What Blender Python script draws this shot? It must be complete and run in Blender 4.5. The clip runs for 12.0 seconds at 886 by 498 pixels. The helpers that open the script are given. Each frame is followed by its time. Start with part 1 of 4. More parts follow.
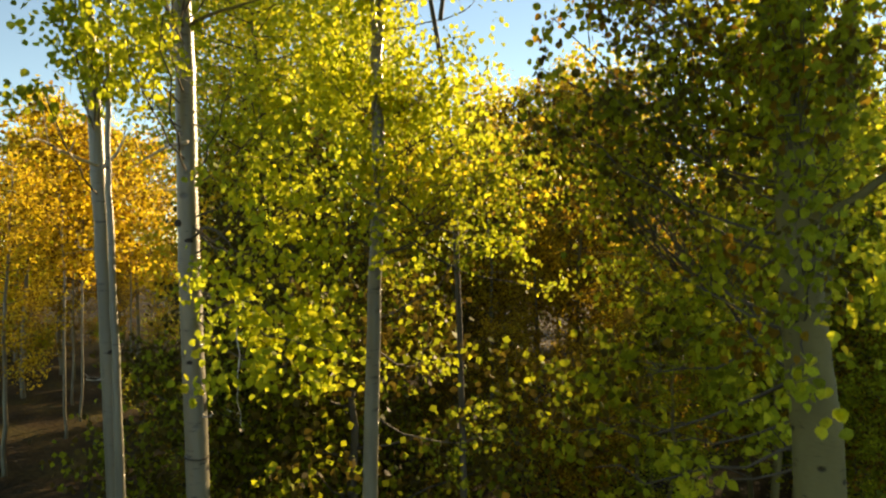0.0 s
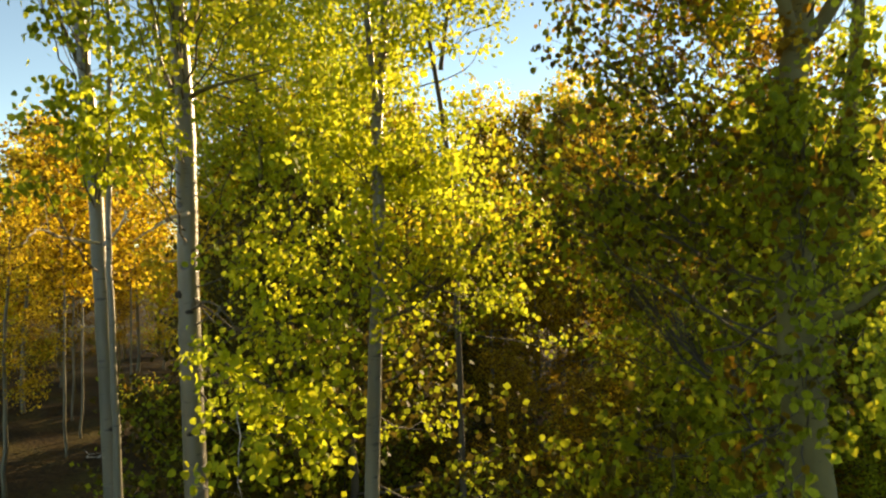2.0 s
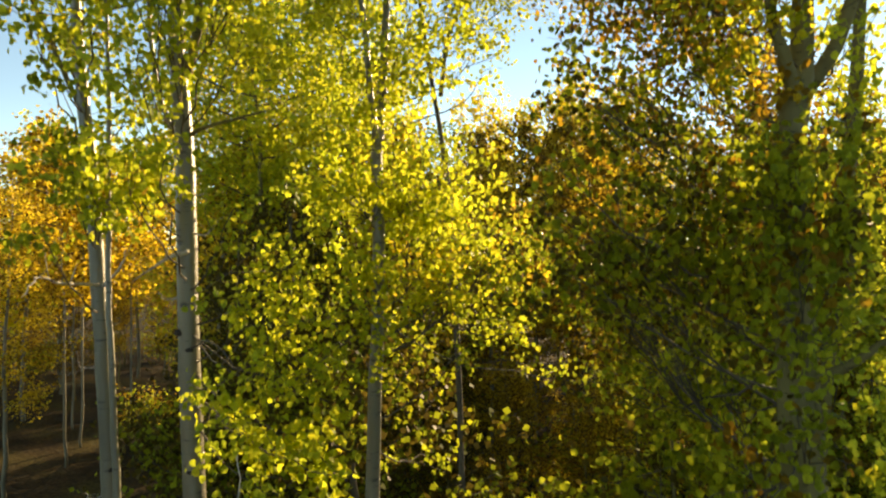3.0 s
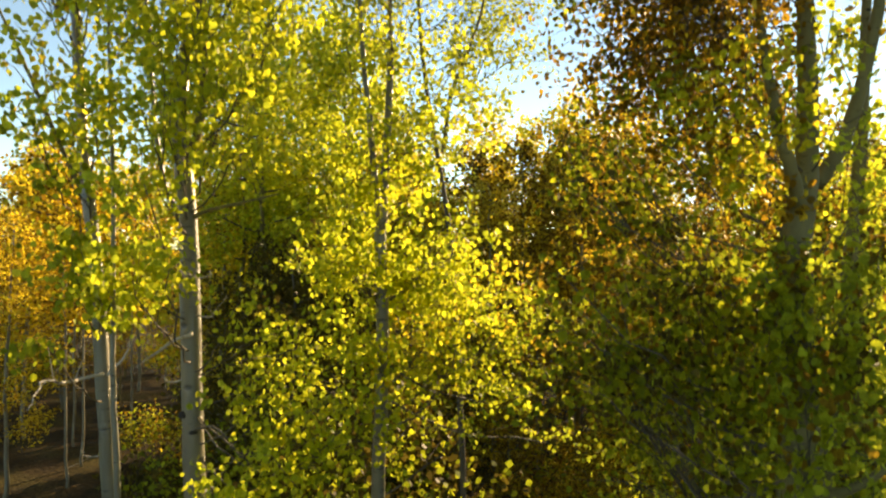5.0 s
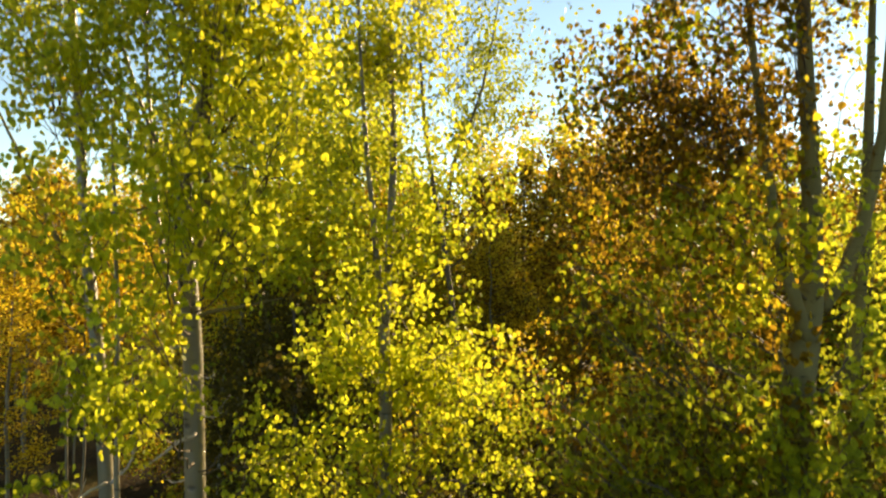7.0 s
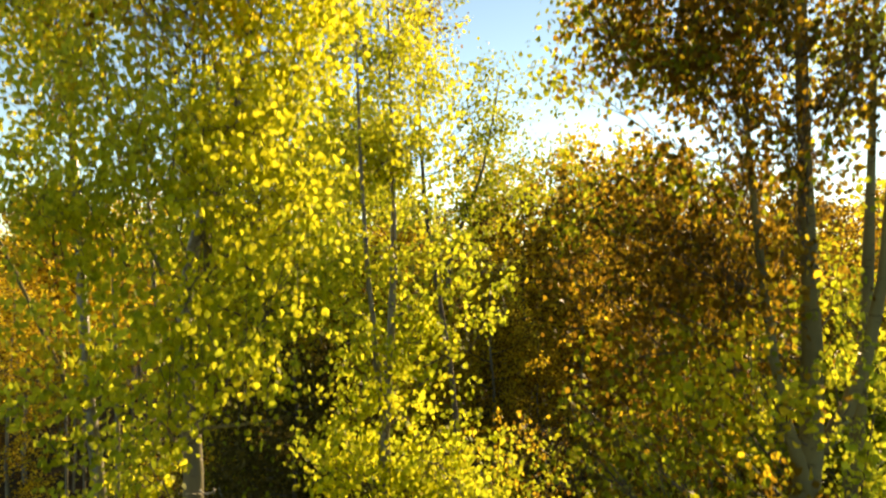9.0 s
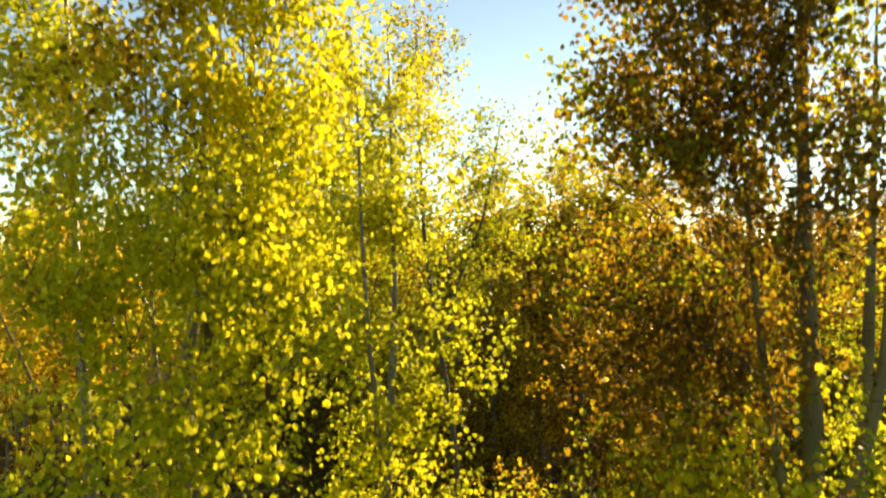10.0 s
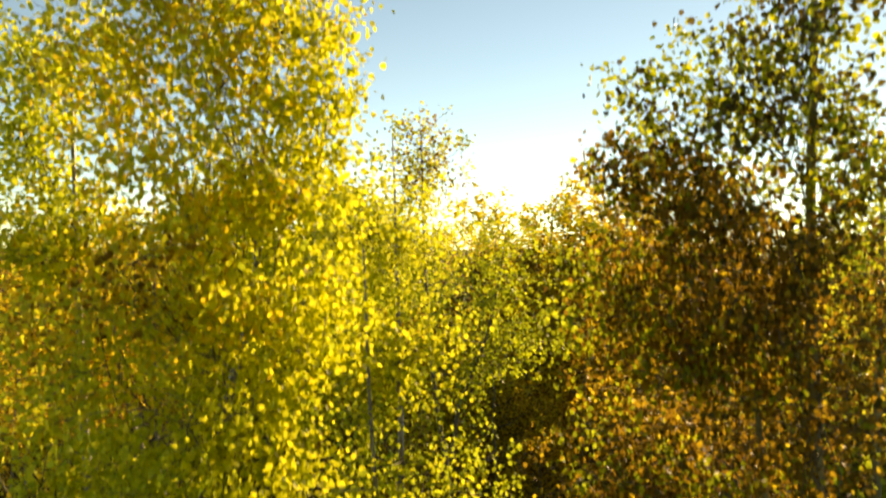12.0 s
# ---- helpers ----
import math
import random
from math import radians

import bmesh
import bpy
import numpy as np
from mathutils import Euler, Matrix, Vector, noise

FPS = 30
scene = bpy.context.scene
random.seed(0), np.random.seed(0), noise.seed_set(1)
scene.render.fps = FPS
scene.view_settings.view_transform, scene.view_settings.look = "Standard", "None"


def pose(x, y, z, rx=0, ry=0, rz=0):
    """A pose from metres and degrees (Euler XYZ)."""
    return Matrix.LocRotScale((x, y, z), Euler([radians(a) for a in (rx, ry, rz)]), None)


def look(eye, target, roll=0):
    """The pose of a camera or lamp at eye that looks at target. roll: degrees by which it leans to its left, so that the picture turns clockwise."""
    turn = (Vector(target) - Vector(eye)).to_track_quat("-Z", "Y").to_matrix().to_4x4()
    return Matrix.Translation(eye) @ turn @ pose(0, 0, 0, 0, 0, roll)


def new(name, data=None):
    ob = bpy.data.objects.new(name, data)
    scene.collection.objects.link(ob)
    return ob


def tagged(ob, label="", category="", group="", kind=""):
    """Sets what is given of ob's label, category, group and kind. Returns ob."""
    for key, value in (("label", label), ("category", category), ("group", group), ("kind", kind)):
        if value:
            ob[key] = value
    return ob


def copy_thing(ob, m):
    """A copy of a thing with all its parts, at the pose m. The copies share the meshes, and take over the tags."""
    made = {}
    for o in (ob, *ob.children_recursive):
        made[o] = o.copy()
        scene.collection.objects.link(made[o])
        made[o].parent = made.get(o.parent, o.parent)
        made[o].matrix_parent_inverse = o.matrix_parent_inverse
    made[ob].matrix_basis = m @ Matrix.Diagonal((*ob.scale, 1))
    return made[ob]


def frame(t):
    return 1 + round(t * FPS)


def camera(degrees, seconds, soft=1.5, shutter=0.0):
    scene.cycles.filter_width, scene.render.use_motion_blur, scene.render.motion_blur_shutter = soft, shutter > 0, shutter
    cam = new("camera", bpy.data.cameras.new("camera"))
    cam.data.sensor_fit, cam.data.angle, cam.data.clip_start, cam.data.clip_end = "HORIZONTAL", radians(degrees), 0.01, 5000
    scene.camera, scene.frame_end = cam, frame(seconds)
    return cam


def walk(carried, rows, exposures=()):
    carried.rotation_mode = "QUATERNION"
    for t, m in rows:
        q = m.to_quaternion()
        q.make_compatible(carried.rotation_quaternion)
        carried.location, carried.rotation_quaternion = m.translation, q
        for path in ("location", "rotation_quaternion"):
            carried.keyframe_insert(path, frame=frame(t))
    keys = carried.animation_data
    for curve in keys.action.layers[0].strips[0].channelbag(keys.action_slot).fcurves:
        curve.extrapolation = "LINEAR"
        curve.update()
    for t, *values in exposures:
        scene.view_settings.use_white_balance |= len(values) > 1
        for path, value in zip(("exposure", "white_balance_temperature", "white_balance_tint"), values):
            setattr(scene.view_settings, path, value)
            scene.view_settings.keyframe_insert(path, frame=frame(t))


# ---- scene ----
cam = camera(65.0, 12.0, soft=2.2, shutter=0.9)

# seconds, sideways, height: a slow climb straight up in front of the grove
CLIMB = [
    (0.0, 0.0, 4.0), (0.5, -0.006, 4.098), (1.0, -0.011, 4.192), (1.5, -0.013, 4.298),
    (2.0, -0.003, 4.411), (2.5, 0.005, 4.505), (3.0, -0.002, 4.630), (4.0, -0.014, 4.864),
    (5.0, -0.025, 5.103), (5.5, -0.030, 5.240), (6.0, -0.036, 5.366), (6.5, -0.042, 5.516),
    (7.0, -0.045, 5.680), (8.0, -0.046, 6.000), (9.0, -0.047, 6.343), (9.5, -0.048, 6.537),
    (10.0, -0.052, 6.734), (10.5, -0.059, 6.935), (11.0, -0.079, 7.190), (11.5, -0.087, 7.430),
    (12.0, -0.095, 7.666),
]
walk(cam, [(t, pose(x, 0, z, 90, 0, 0)) for t, x, z in CLIMB], [(0.0, 1.93, 9000, 14), (3.0, 2.02, 8900, 14), (5.0, 2.14, 8900, 14), (7.0, 2.04, 8900, 14), (8.5, 1.98, 9000, 14), (10.0, 2.02, 10000, 14), (12.0, 1.80, 10500, 14)])

# ---- light: a low sun ahead and to the right, clear sky ----
SUN_AZ, SUN_EL = radians(31.3), radians(16.5)
world = bpy.data.worlds.new("sky")
scene.world = world
world.use_nodes = True
wn = world.node_tree
wn.nodes.clear()
sky = wn.nodes.new("ShaderNodeTexSky")
sky.sky_type, sky.sun_disc = "NISHITA", False
sky.sun_elevation, sky.sun_rotation = SUN_EL, SUN_AZ
sky.altitude, sky.air_density, sky.dust_density, sky.ozone_density = 1500, 0.85, 0.05, 0.3
wbg = wn.nodes.new("ShaderNodeBackground")
wbg.inputs["Strength"].default_value = 0.065
wout = wn.nodes.new("ShaderNodeOutputWorld")
clear = wn.nodes.new("ShaderNodeMix")
clear.data_type, clear.blend_type = "RGBA", "MULTIPLY"
clear.inputs[0].default_value, clear.inputs[7].default_value = 1.0, (0.78, 0.96, 1.0, 1)
wn.links.new(sky.outputs[0], clear.inputs[6])
wn.links.new(clear.outputs[2], wbg.inputs[0])
wn.links.new(wbg.outputs[0], wout.inputs[0])

sun_dir = Vector((math.sin(SUN_AZ) * math.cos(SUN_EL), math.cos(SUN_AZ) * math.cos(SUN_EL), math.sin(SUN_EL)))
sun = new("sun", bpy.data.lights.new("sun", "SUN"))
sun.data.energy, sun.data.angle, sun.data.color = 2.9, radians(0.53), (1.0, 0.83, 0.58)
sun.matrix_world = look(sun_dir * 60, (0, 0, 0))

rng = np.random.default_rng(7)


# ---- materials ----
def material(name):
    m = bpy.data.materials.new(name)
    m.use_nodes = True
    nt = m.node_tree
    nt.nodes.clear()
    out = nt.nodes.new("ShaderNodeOutputMaterial")
    return m, nt, out


def ramp(nt, stops):
    r = nt.nodes.new("ShaderNodeValToRGB")
    els = r.color_ramp.elements
    while len(els) < len(stops):
        els.new(0.5)
    for e, (p, c) in zip(els, stops):
        e.position, e.color = p, (*c, 1)
    return r


def leaf_material(name, stops, through_light=0.66, gain=1.35):
    """Thin leaf blade: matt with a faint wax gloss, lets sunlight through."""
    m, nt, out = material(name)
    geo = nt.nodes.new("ShaderNodeNewGeometry")
    col = ramp(nt, stops)
    nt.links.new(geo.outputs["Random Per Island"], col.inputs[0])
    tex = nt.nodes.new("ShaderNodeTexCoord")
    spots = nt.nodes.new("ShaderNodeTexNoise")
    spots.inputs["Scale"].default_value, spots.inputs["Detail"].default_value = 90, 2
    nt.links.new(tex.outputs["Object"], spots.inputs["Vector"])
    mott = ramp(nt, [(0.32, (0.55, 0.5, 0.45)), (0.5, (1, 1, 1))])
    nt.links.new(spots.outputs["Fac"], mott.inputs[0])
    mul = nt.nodes.new("ShaderNodeMix")
    mul.data_type, mul.blend_type = "RGBA", "MULTIPLY"
    mul.inputs[0].default_value = 0.6
    nt.links.new(col.outputs[0], mul.inputs[6])
    nt.links.new(mott.outputs[0], mul.inputs[7])
    bs = nt.nodes.new("ShaderNodeBsdfPrincipled")
    bs.inputs["Roughness"].default_value = 0.5
    bs.inputs["Specular IOR Level"].default_value = 0.12
    nt.links.new(mul.outputs[2], bs.inputs["Base Color"])
    lit = nt.nodes.new("ShaderNodeHueSaturation")
    lit.inputs["Saturation"].default_value, lit.inputs["Value"].default_value = 0.97, gain
    nt.links.new(mul.outputs[2], lit.inputs["Color"])
    tr = nt.nodes.new("ShaderNodeBsdfTranslucent")
    nt.links.new(lit.outputs[0], tr.inputs["Color"])
    mix = nt.nodes.new("ShaderNodeMixShader")
    mix.inputs[0].default_value = through_light
    nt.links.new(bs.outputs[0], mix.inputs[1])
    nt.links.new(tr.outputs[0], mix.inputs[2])
    nt.links.new(mix.outputs[0], out.inputs[0])
    return m


LEAF = {
    "G": leaf_material("leaf_green", [(0.0, (0.140, 0.170, 0.012)), (0.5, (0.225, 0.262, 0.015)), (1.0, (0.36, 0.375, 0.018))]),
    "g": leaf_material("leaf_lime", [(0.0, (0.23, 0.28, 0.020)), (0.5, (0.355, 0.41, 0.026)), (1.0, (0.51, 0.53, 0.034))]),
    "Y": leaf_material("leaf_yellow", [(0.0, (0.36, 0.365, 0.022)), (0.5, (0.51, 0.505, 0.030)), (1.0, (0.62, 0.575, 0.038))]),
    "O": leaf_material("leaf_gold", [(0.0, (0.439, 0.310, 0.020)), (0.5, (0.575, 0.410, 0.024)), (1.0, (0.679, 0.520, 0.030))]),
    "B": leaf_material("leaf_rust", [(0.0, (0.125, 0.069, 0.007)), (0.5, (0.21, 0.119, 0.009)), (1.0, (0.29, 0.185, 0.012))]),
    # D: shade put into the leaf colour, for foliage that must stay dark
    "D": leaf_material("leaf_shaded", [(0.0, (0.068, 0.050, 0.007)), (0.5, (0.099, 0.074, 0.011)), (1.0, (0.146, 0.105, 0.014))], 0.4, 1.1),
}
LEAF_ORDER = list(LEAF)


def bark_material(name, pale, dark, scar_scale=1.0, rough=0.75, wax=0.25):
    """Aspen bark: chalky pale skin, dark sideways scars and eyes."""
    m, nt, out = material(name)
    tex = nt.nodes.new("ShaderNodeTexCoord")

    def mapped(sx, sy, sz):
        mp = nt.nodes.new("ShaderNodeMapping")
        mp.inputs["Scale"].default_value = (sx, sy, sz)
        nt.links.new(tex.outputs["Object"], mp.inputs["Vector"])
        return mp

    def noise_of(mp, scale, detail):
        n = nt.nodes.new("ShaderNodeTexNoise")
        n.inputs["Scale"].default_value, n.inputs["Detail"].default_value = scale, detail
        nt.links.new(mp.outputs[0], n.inputs["Vector"])
        return n

    broad = noise_of(mapped(1, 1, 0.35), 5.0, 4)
    fine = noise_of(mapped(1, 1, 3.0), 38.0, 5)
    base = ramp(nt, [(0.3, tuple(0.62 * c for c in pale)), (0.62, pale)])
    nt.links.new(broad.outputs["Fac"], base.inputs[0])
    lines = noise_of(mapped(1, 1, 7.0), 9.0 * scar_scale, 3)
    scar = ramp(nt, [(0.63, (0, 0, 0)), (0.70, (1, 1, 1))])
    nt.links.new(lines.outputs["Fac"], scar.inputs[0])
    eyes = nt.nodes.new("ShaderNodeTexVoronoi")
    eyes.inputs["Scale"].default_value = 4.2 * scar_scale
    nt.links.new(mapped(1, 1, 1.4).outputs[0], eyes.inputs["Vector"])
    eye = ramp(nt, [(0.07, (1, 1, 1)), (0.13, (0, 0, 0))])
    nt.links.new(eyes.outputs["Distance"], eye.inputs[0])
    both = nt.nodes.new("ShaderNodeMath")
    both.operation = "MAXIMUM"
    nt.links.new(scar.outputs[0], both.inputs[0])
    nt.links.new(eye.outputs[0], both.inputs[1])
    mul = nt.nodes.new("ShaderNodeMix")
    mul.data_type = "RGBA"
    nt.links.new(both.outputs[0], mul.inputs[0])
    nt.links.new(base.outputs[0], mul.inputs[6])
    mul.inputs[7].default_value = (*dark, 1)
    bs = nt.nodes.new("ShaderNodeBsdfPrincipled")
    bs.inputs["Roughness"].default_value = rough
    bs.inputs["Specular IOR Level"].default_value = wax
    nt.links.new(mul.outputs[2], bs.inputs["Base Color"])
    add = nt.nodes.new("ShaderNodeMath")
    add.operation = "SUBTRACT"
    nt.links.new(fine.outputs["Fac"], add.inputs[0])
    nt.links.new(both.outputs[0], add.inputs[1])
    bump = nt.nodes.new("ShaderNodeBump")
    bump.inputs["Strength"].default_value, bump.inputs["Distance"].default_value = 0.5, 0.006
    nt.links.new(add.outputs[0], bump.inputs["Height"])
    nt.links.new(bump.outputs[0], bs.inputs["Normal"])
    nt.links.new(bs.outputs[0], out.inputs[0])
    return m


BARK = bark_material("aspen_bark", (0.175, 0.16, 0.105), (0.022, 0.02, 0.012), 1.0, 0.4, 1.0)
BARK_GREY = bark_material("grey_bark", (0.21, 0.178, 0.072), (0.035, 0.03, 0.015), 1.6, 0.7, 0.12)
TWIG = bark_material("twig_bark", (0.12, 0.10, 0.07), (0.04, 0.03, 0.022), 3.0)
DEADWOOD = bark_material("dead_wood", (0.55, 0.50, 0.42), (0.12, 0.09, 0.06), 2.0, 0.85)
SCAR = bark_material("bark_scar", (0.05, 0.042, 0.035), (0.015, 0.012, 0.01), 3.0, 0.9)


def ground_material():
    m, nt, out = material("forest_floor")
    tex = nt.nodes.new("ShaderNodeTexCoord")
    n1 = nt.nodes.new("ShaderNodeTexNoise")
    n1.inputs["Scale"].default_value, n1.inputs["Detail"].default_value = 0.6, 6
    n2 = nt.nodes.new("ShaderNodeTexNoise")
    n2.inputs["Scale"].default_value, n2.inputs["Detail"].default_value = 14, 6
    for n in (n1, n2):
        nt.links.new(tex.outputs["Object"], n.inputs["Vector"])
    c1 = ramp(nt, [(0.35, (0.023, 0.018, 0.010)), (0.5, (0.043, 0.033, 0.017)), (0.68, (0.060, 0.054, 0.020))])
    c2 = ramp(nt, [(0.35, (0.5, 0.45, 0.4)), (0.65, (1.4, 1.25, 0.9))])
    nt.links.new(n1.outputs["Fac"], c1.inputs[0])
    nt.links.new(n2.outputs["Fac"], c2.inputs[0])
    mul = nt.nodes.new("ShaderNodeMix")
    mul.data_type, mul.blend_type = "RGBA", "MULTIPLY"
    mul.inputs[0].default_value = 1.0
    nt.links.new(c1.outputs[0], mul.inputs[6])
    nt.links.new(c2.outputs[0], mul.inputs[7])
    bs = nt.nodes.new("ShaderNodeBsdfPrincipled")
    bs.inputs["Roughness"].default_value = 0.95
    bs.inputs["Specular IOR Level"].default_value = 0.08
    nt.links.new(mul.outputs[2], bs.inputs["Base Color"])
    bump = nt.nodes.new("ShaderNodeBump")
    bump.inputs["Strength"].default_value, bump.inputs["Distance"].default_value = 0.8, 0.05
    nt.links.new(n2.outputs["Fac"], bump.inputs["Height"])
    nt.links.new(bump.outputs[0], bs.inputs["Normal"])
    nt.links.new(bs.outputs[0], out.inputs[0])
    return m


FLOOR = ground_material()


# ---- mesh helpers ----
def ground_height(x, y):
    """Gently rolling forest floor, rising a little far off."""
    far = max(0.0, math.hypot(x, y) - 30) / 400
    return 0.12 * math.sin(x * 0.31 + 0.7) + 0.10 * math.sin(y * 0.23 + 1.9) - 0.05 + 5.0 * far * far / (1 + far * far)


def tube(path, radii, sides, verts, faces):
    """Append a tapered tube along path to verts and faces."""
    path = [Vector(p) for p in path]
    start, prev = len(verts), None
    for i, p in enumerate(path):
        d = (path[min(i + 1, len(path) - 1)] - path[max(i - 1, 0)])
        d = d.normalized() if d.length > 1e-6 else Vector((0, 0, 1))
        if prev is None:
            prev = Vector((1, 0, 0)) if abs(d.x) < 0.9 else Vector((0, 1, 0))
        u = (prev - d * prev.dot(d)).normalized()
        prev, v = u, d.cross(u)
        for k in range(sides):
            a = 2 * math.pi * k / sides
            verts.append(tuple(p + (u * math.cos(a) + v * math.sin(a)) * radii[i]))
    for i in range(len(path) - 1):
        for k in range(sides):
            a, b = start + i * sides + k, start + i * sides + (k + 1) % sides
            faces.append((a, b, b + sides, a + sides))
    tip = start + (len(path) - 1) * sides
    faces.append(tuple(range(tip, tip + sides)))
    faces.append(tuple(reversed(range(start, start + sides))))


def mesh_from(name, verts, faces, mat, smooth=True):
    me = bpy.data.meshes.new(name)
    me.from_pydata(verts, [], faces)
    me.materials.append(mat)
    if smooth:
        me.polygons.foreach_set("use_smooth", [True] * len(me.polygons))
    me.update()
    return me


def part_of(name, me, parent, label="", kind=""):
    ob = new(name, me)
    ob.parent = parent
    return tagged(ob, label, kind=kind)


# a leaf blade: length along u, half width along v, folded a little along the midrib
BLADE_FINE = np.array([(0, 0, 0), (0.10, 0.36, 0.08), (0.45, 0.52, 0.12), (0.80, 0.30, 0.06), (1.04, 0, -0.05),
                       (0.80, -0.30, 0.06), (0.45, -0.52, 0.12), (0.10, -0.36, 0.08)])
FACES_FINE = [(0, 1, 2, 3, 4), (0, 4, 5, 6, 7)]
BLADE_MID = np.array([(0, 0, 0), (0.22, 0.46, 0.10), (0.75, 0.40, 0.06), (1.04, 0, -0.04), (0.75, -0.40, 0.06), (0.22, -0.46, 0.10)])
FACES_MID = [(0, 1, 2, 3), (0, 3, 4, 5)]
BLADE_FAR = np.array([(0, 0, 0), (0.5, 0.5, 0.08), (1.0, 0, 0), (0.5, -0.5, 0.08)])
FACES_FAR = [(0, 1, 2, 3)]


def leaf_axes(n):
    """Hanging directions: blades droop and turn any way round."""
    az, tilt = rng.uniform(0, 2 * np.pi, n), rng.normal(-0.75, 0.55, n)
    u = np.stack([np.cos(az) * np.cos(tilt), np.sin(az) * np.cos(tilt), np.sin(tilt)], 1)
    side = rng.normal(size=(n, 3))
    v = np.cross(u, side)
    v /= np.linalg.norm(v, axis=1, keepdims=True) + 1e-9
    return u, v, np.cross(u, v)


def leaves_mesh(name, at, size, which, blade, blade_faces):
    """All blades of one spray in one mesh; which: letters of LEAF by number."""
    n, k = len(at), len(blade)
    u, v, w = leaf_axes(n)
    s = size * rng.uniform(0.7, 1.2, n)
    fold = rng.uniform(0.3, 2.0, n)
    co = (at[:, None, :] + s[:, None, None] * (blade[None, :, 0, None] * u[:, None] + blade[None, :, 1, None] * v[:, None]
                                               + (blade[None, :, 2] * fold[:, None])[..., None] * w[:, None]))
    me = bpy.data.meshes.new(name)
    loops = np.concatenate([np.array(f) for f in blade_faces])
    sizes = np.array([len(f) for f in blade_faces])
    me.vertices.add(n * k)
    me.vertices.foreach_set("co", co.reshape(-1))
    me.loops.add(n * len(loops))
    me.loops.foreach_set("vertex_index", (loops[None] + (np.arange(n) * k)[:, None]).reshape(-1).astype(np.int32))
    me.polygons.add(n * len(sizes))
    starts = np.concatenate([[0], np.cumsum(sizes)[:-1]])
    me.polygons.foreach_set("loop_start", (starts[None] + (np.arange(n) * len(loops))[:, None]).reshape(-1).astype(np.int32))
    for letter in LEAF_ORDER:
        me.materials.append(LEAF[letter])
    me.polygons.foreach_set("material_index", np.repeat(which, len(sizes)).astype(np.int32))
    me.update(calc_edges=True)
    return me


SINGLE = {}


def single_leaf(letter, kind):
    """A few leaf shapes that single leaves share."""
    if (letter, kind) not in SINGLE:
        s = (0.038, 0.044, 0.033)[kind % 3]
        fold = (0.6, 1.3, 2.0)[kind % 3]
        SINGLE[letter, kind] = mesh_from("leaf", [(s * a, s * b, s * c * fold) for a, b, c in BLADE_FINE.tolist()], FACES_FINE, LEAF[letter], False)
    return SINGLE[letter, kind]


def curve_path(a, b, sag, steps, wobble):
    """A limb from a to b, bowed by sag and a little crooked."""
    a, b = Vector(a), Vector(b)
    out = []
    for i in range(steps + 1):
        t = i / steps
        p = a.lerp(b, t) + Vector((0, 0, -sag * 4 * t * (1 - t)))
        if 0 < i:
            p += Vector(rng.normal(size=3)) * wobble * t
        out.append(p)
    return out


def letters_for(palette, n):
    """Leaf sorts for one spray: the first letter leads, some strays."""
    near = {"G": "g", "g": "Y", "Y": "g", "O": "Y", "B": "O", "D": "G"}
    lead, other = palette[0], palette[1] if len(palette) > 1 else near[palette[0]]
    p = rng.random(n)
    share = 0.62 if len(palette) > 1 else 0.82
    codes = np.where(p < share, LEAF_ORDER.index(lead), LEAF_ORDER.index(other))
    stray = rng.random(n) < 0.05
    codes[stray] = LEAF_ORDER.index(near[lead])
    return codes


def trunk_at(path, z):
    """The trunk's axis at a height."""
    for a, b in zip(path, path[1:]):
        if a[2] <= z <= b[2]:
            return Vector(a).lerp(Vector(b), (z - a[2]) / (b[2] - a[2]))
    return Vector(path[-1]) if z > path[-1][2] else Vector(path[0])


def refine(path, radii, steps, wobble):
    """Smooth trunk axis through the given points, with slight crooks."""
    pts, rs = [], []
    P = [Vector(p) for p in path]
    for i in range(len(P) - 1):
        p0, p1, p2, p3 = P[max(i - 1, 0)], P[i], P[i + 1], P[min(i + 2, len(P) - 1)]
        for k in range(steps):
            t = k / steps
            q = 0.5 * ((2 * p1) + (p2 - p0) * t + (2 * p0 - 5 * p1 + 4 * p2 - p3) * t * t + (3 * p1 - p0 - 3 * p2 + p3) * t ** 3)
            pts.append(q + Vector((rng.normal() * wobble, rng.normal() * wobble, 0)))
            rs.append((radii[i] * (1 - t) + radii[i + 1] * t) * rng.uniform(0.97, 1.03))
    pts.append(P[-1])
    rs.append(radii[-1])
    return pts, rs


LEAF_SIZE = 0.0325
DENSITY = 8000.0


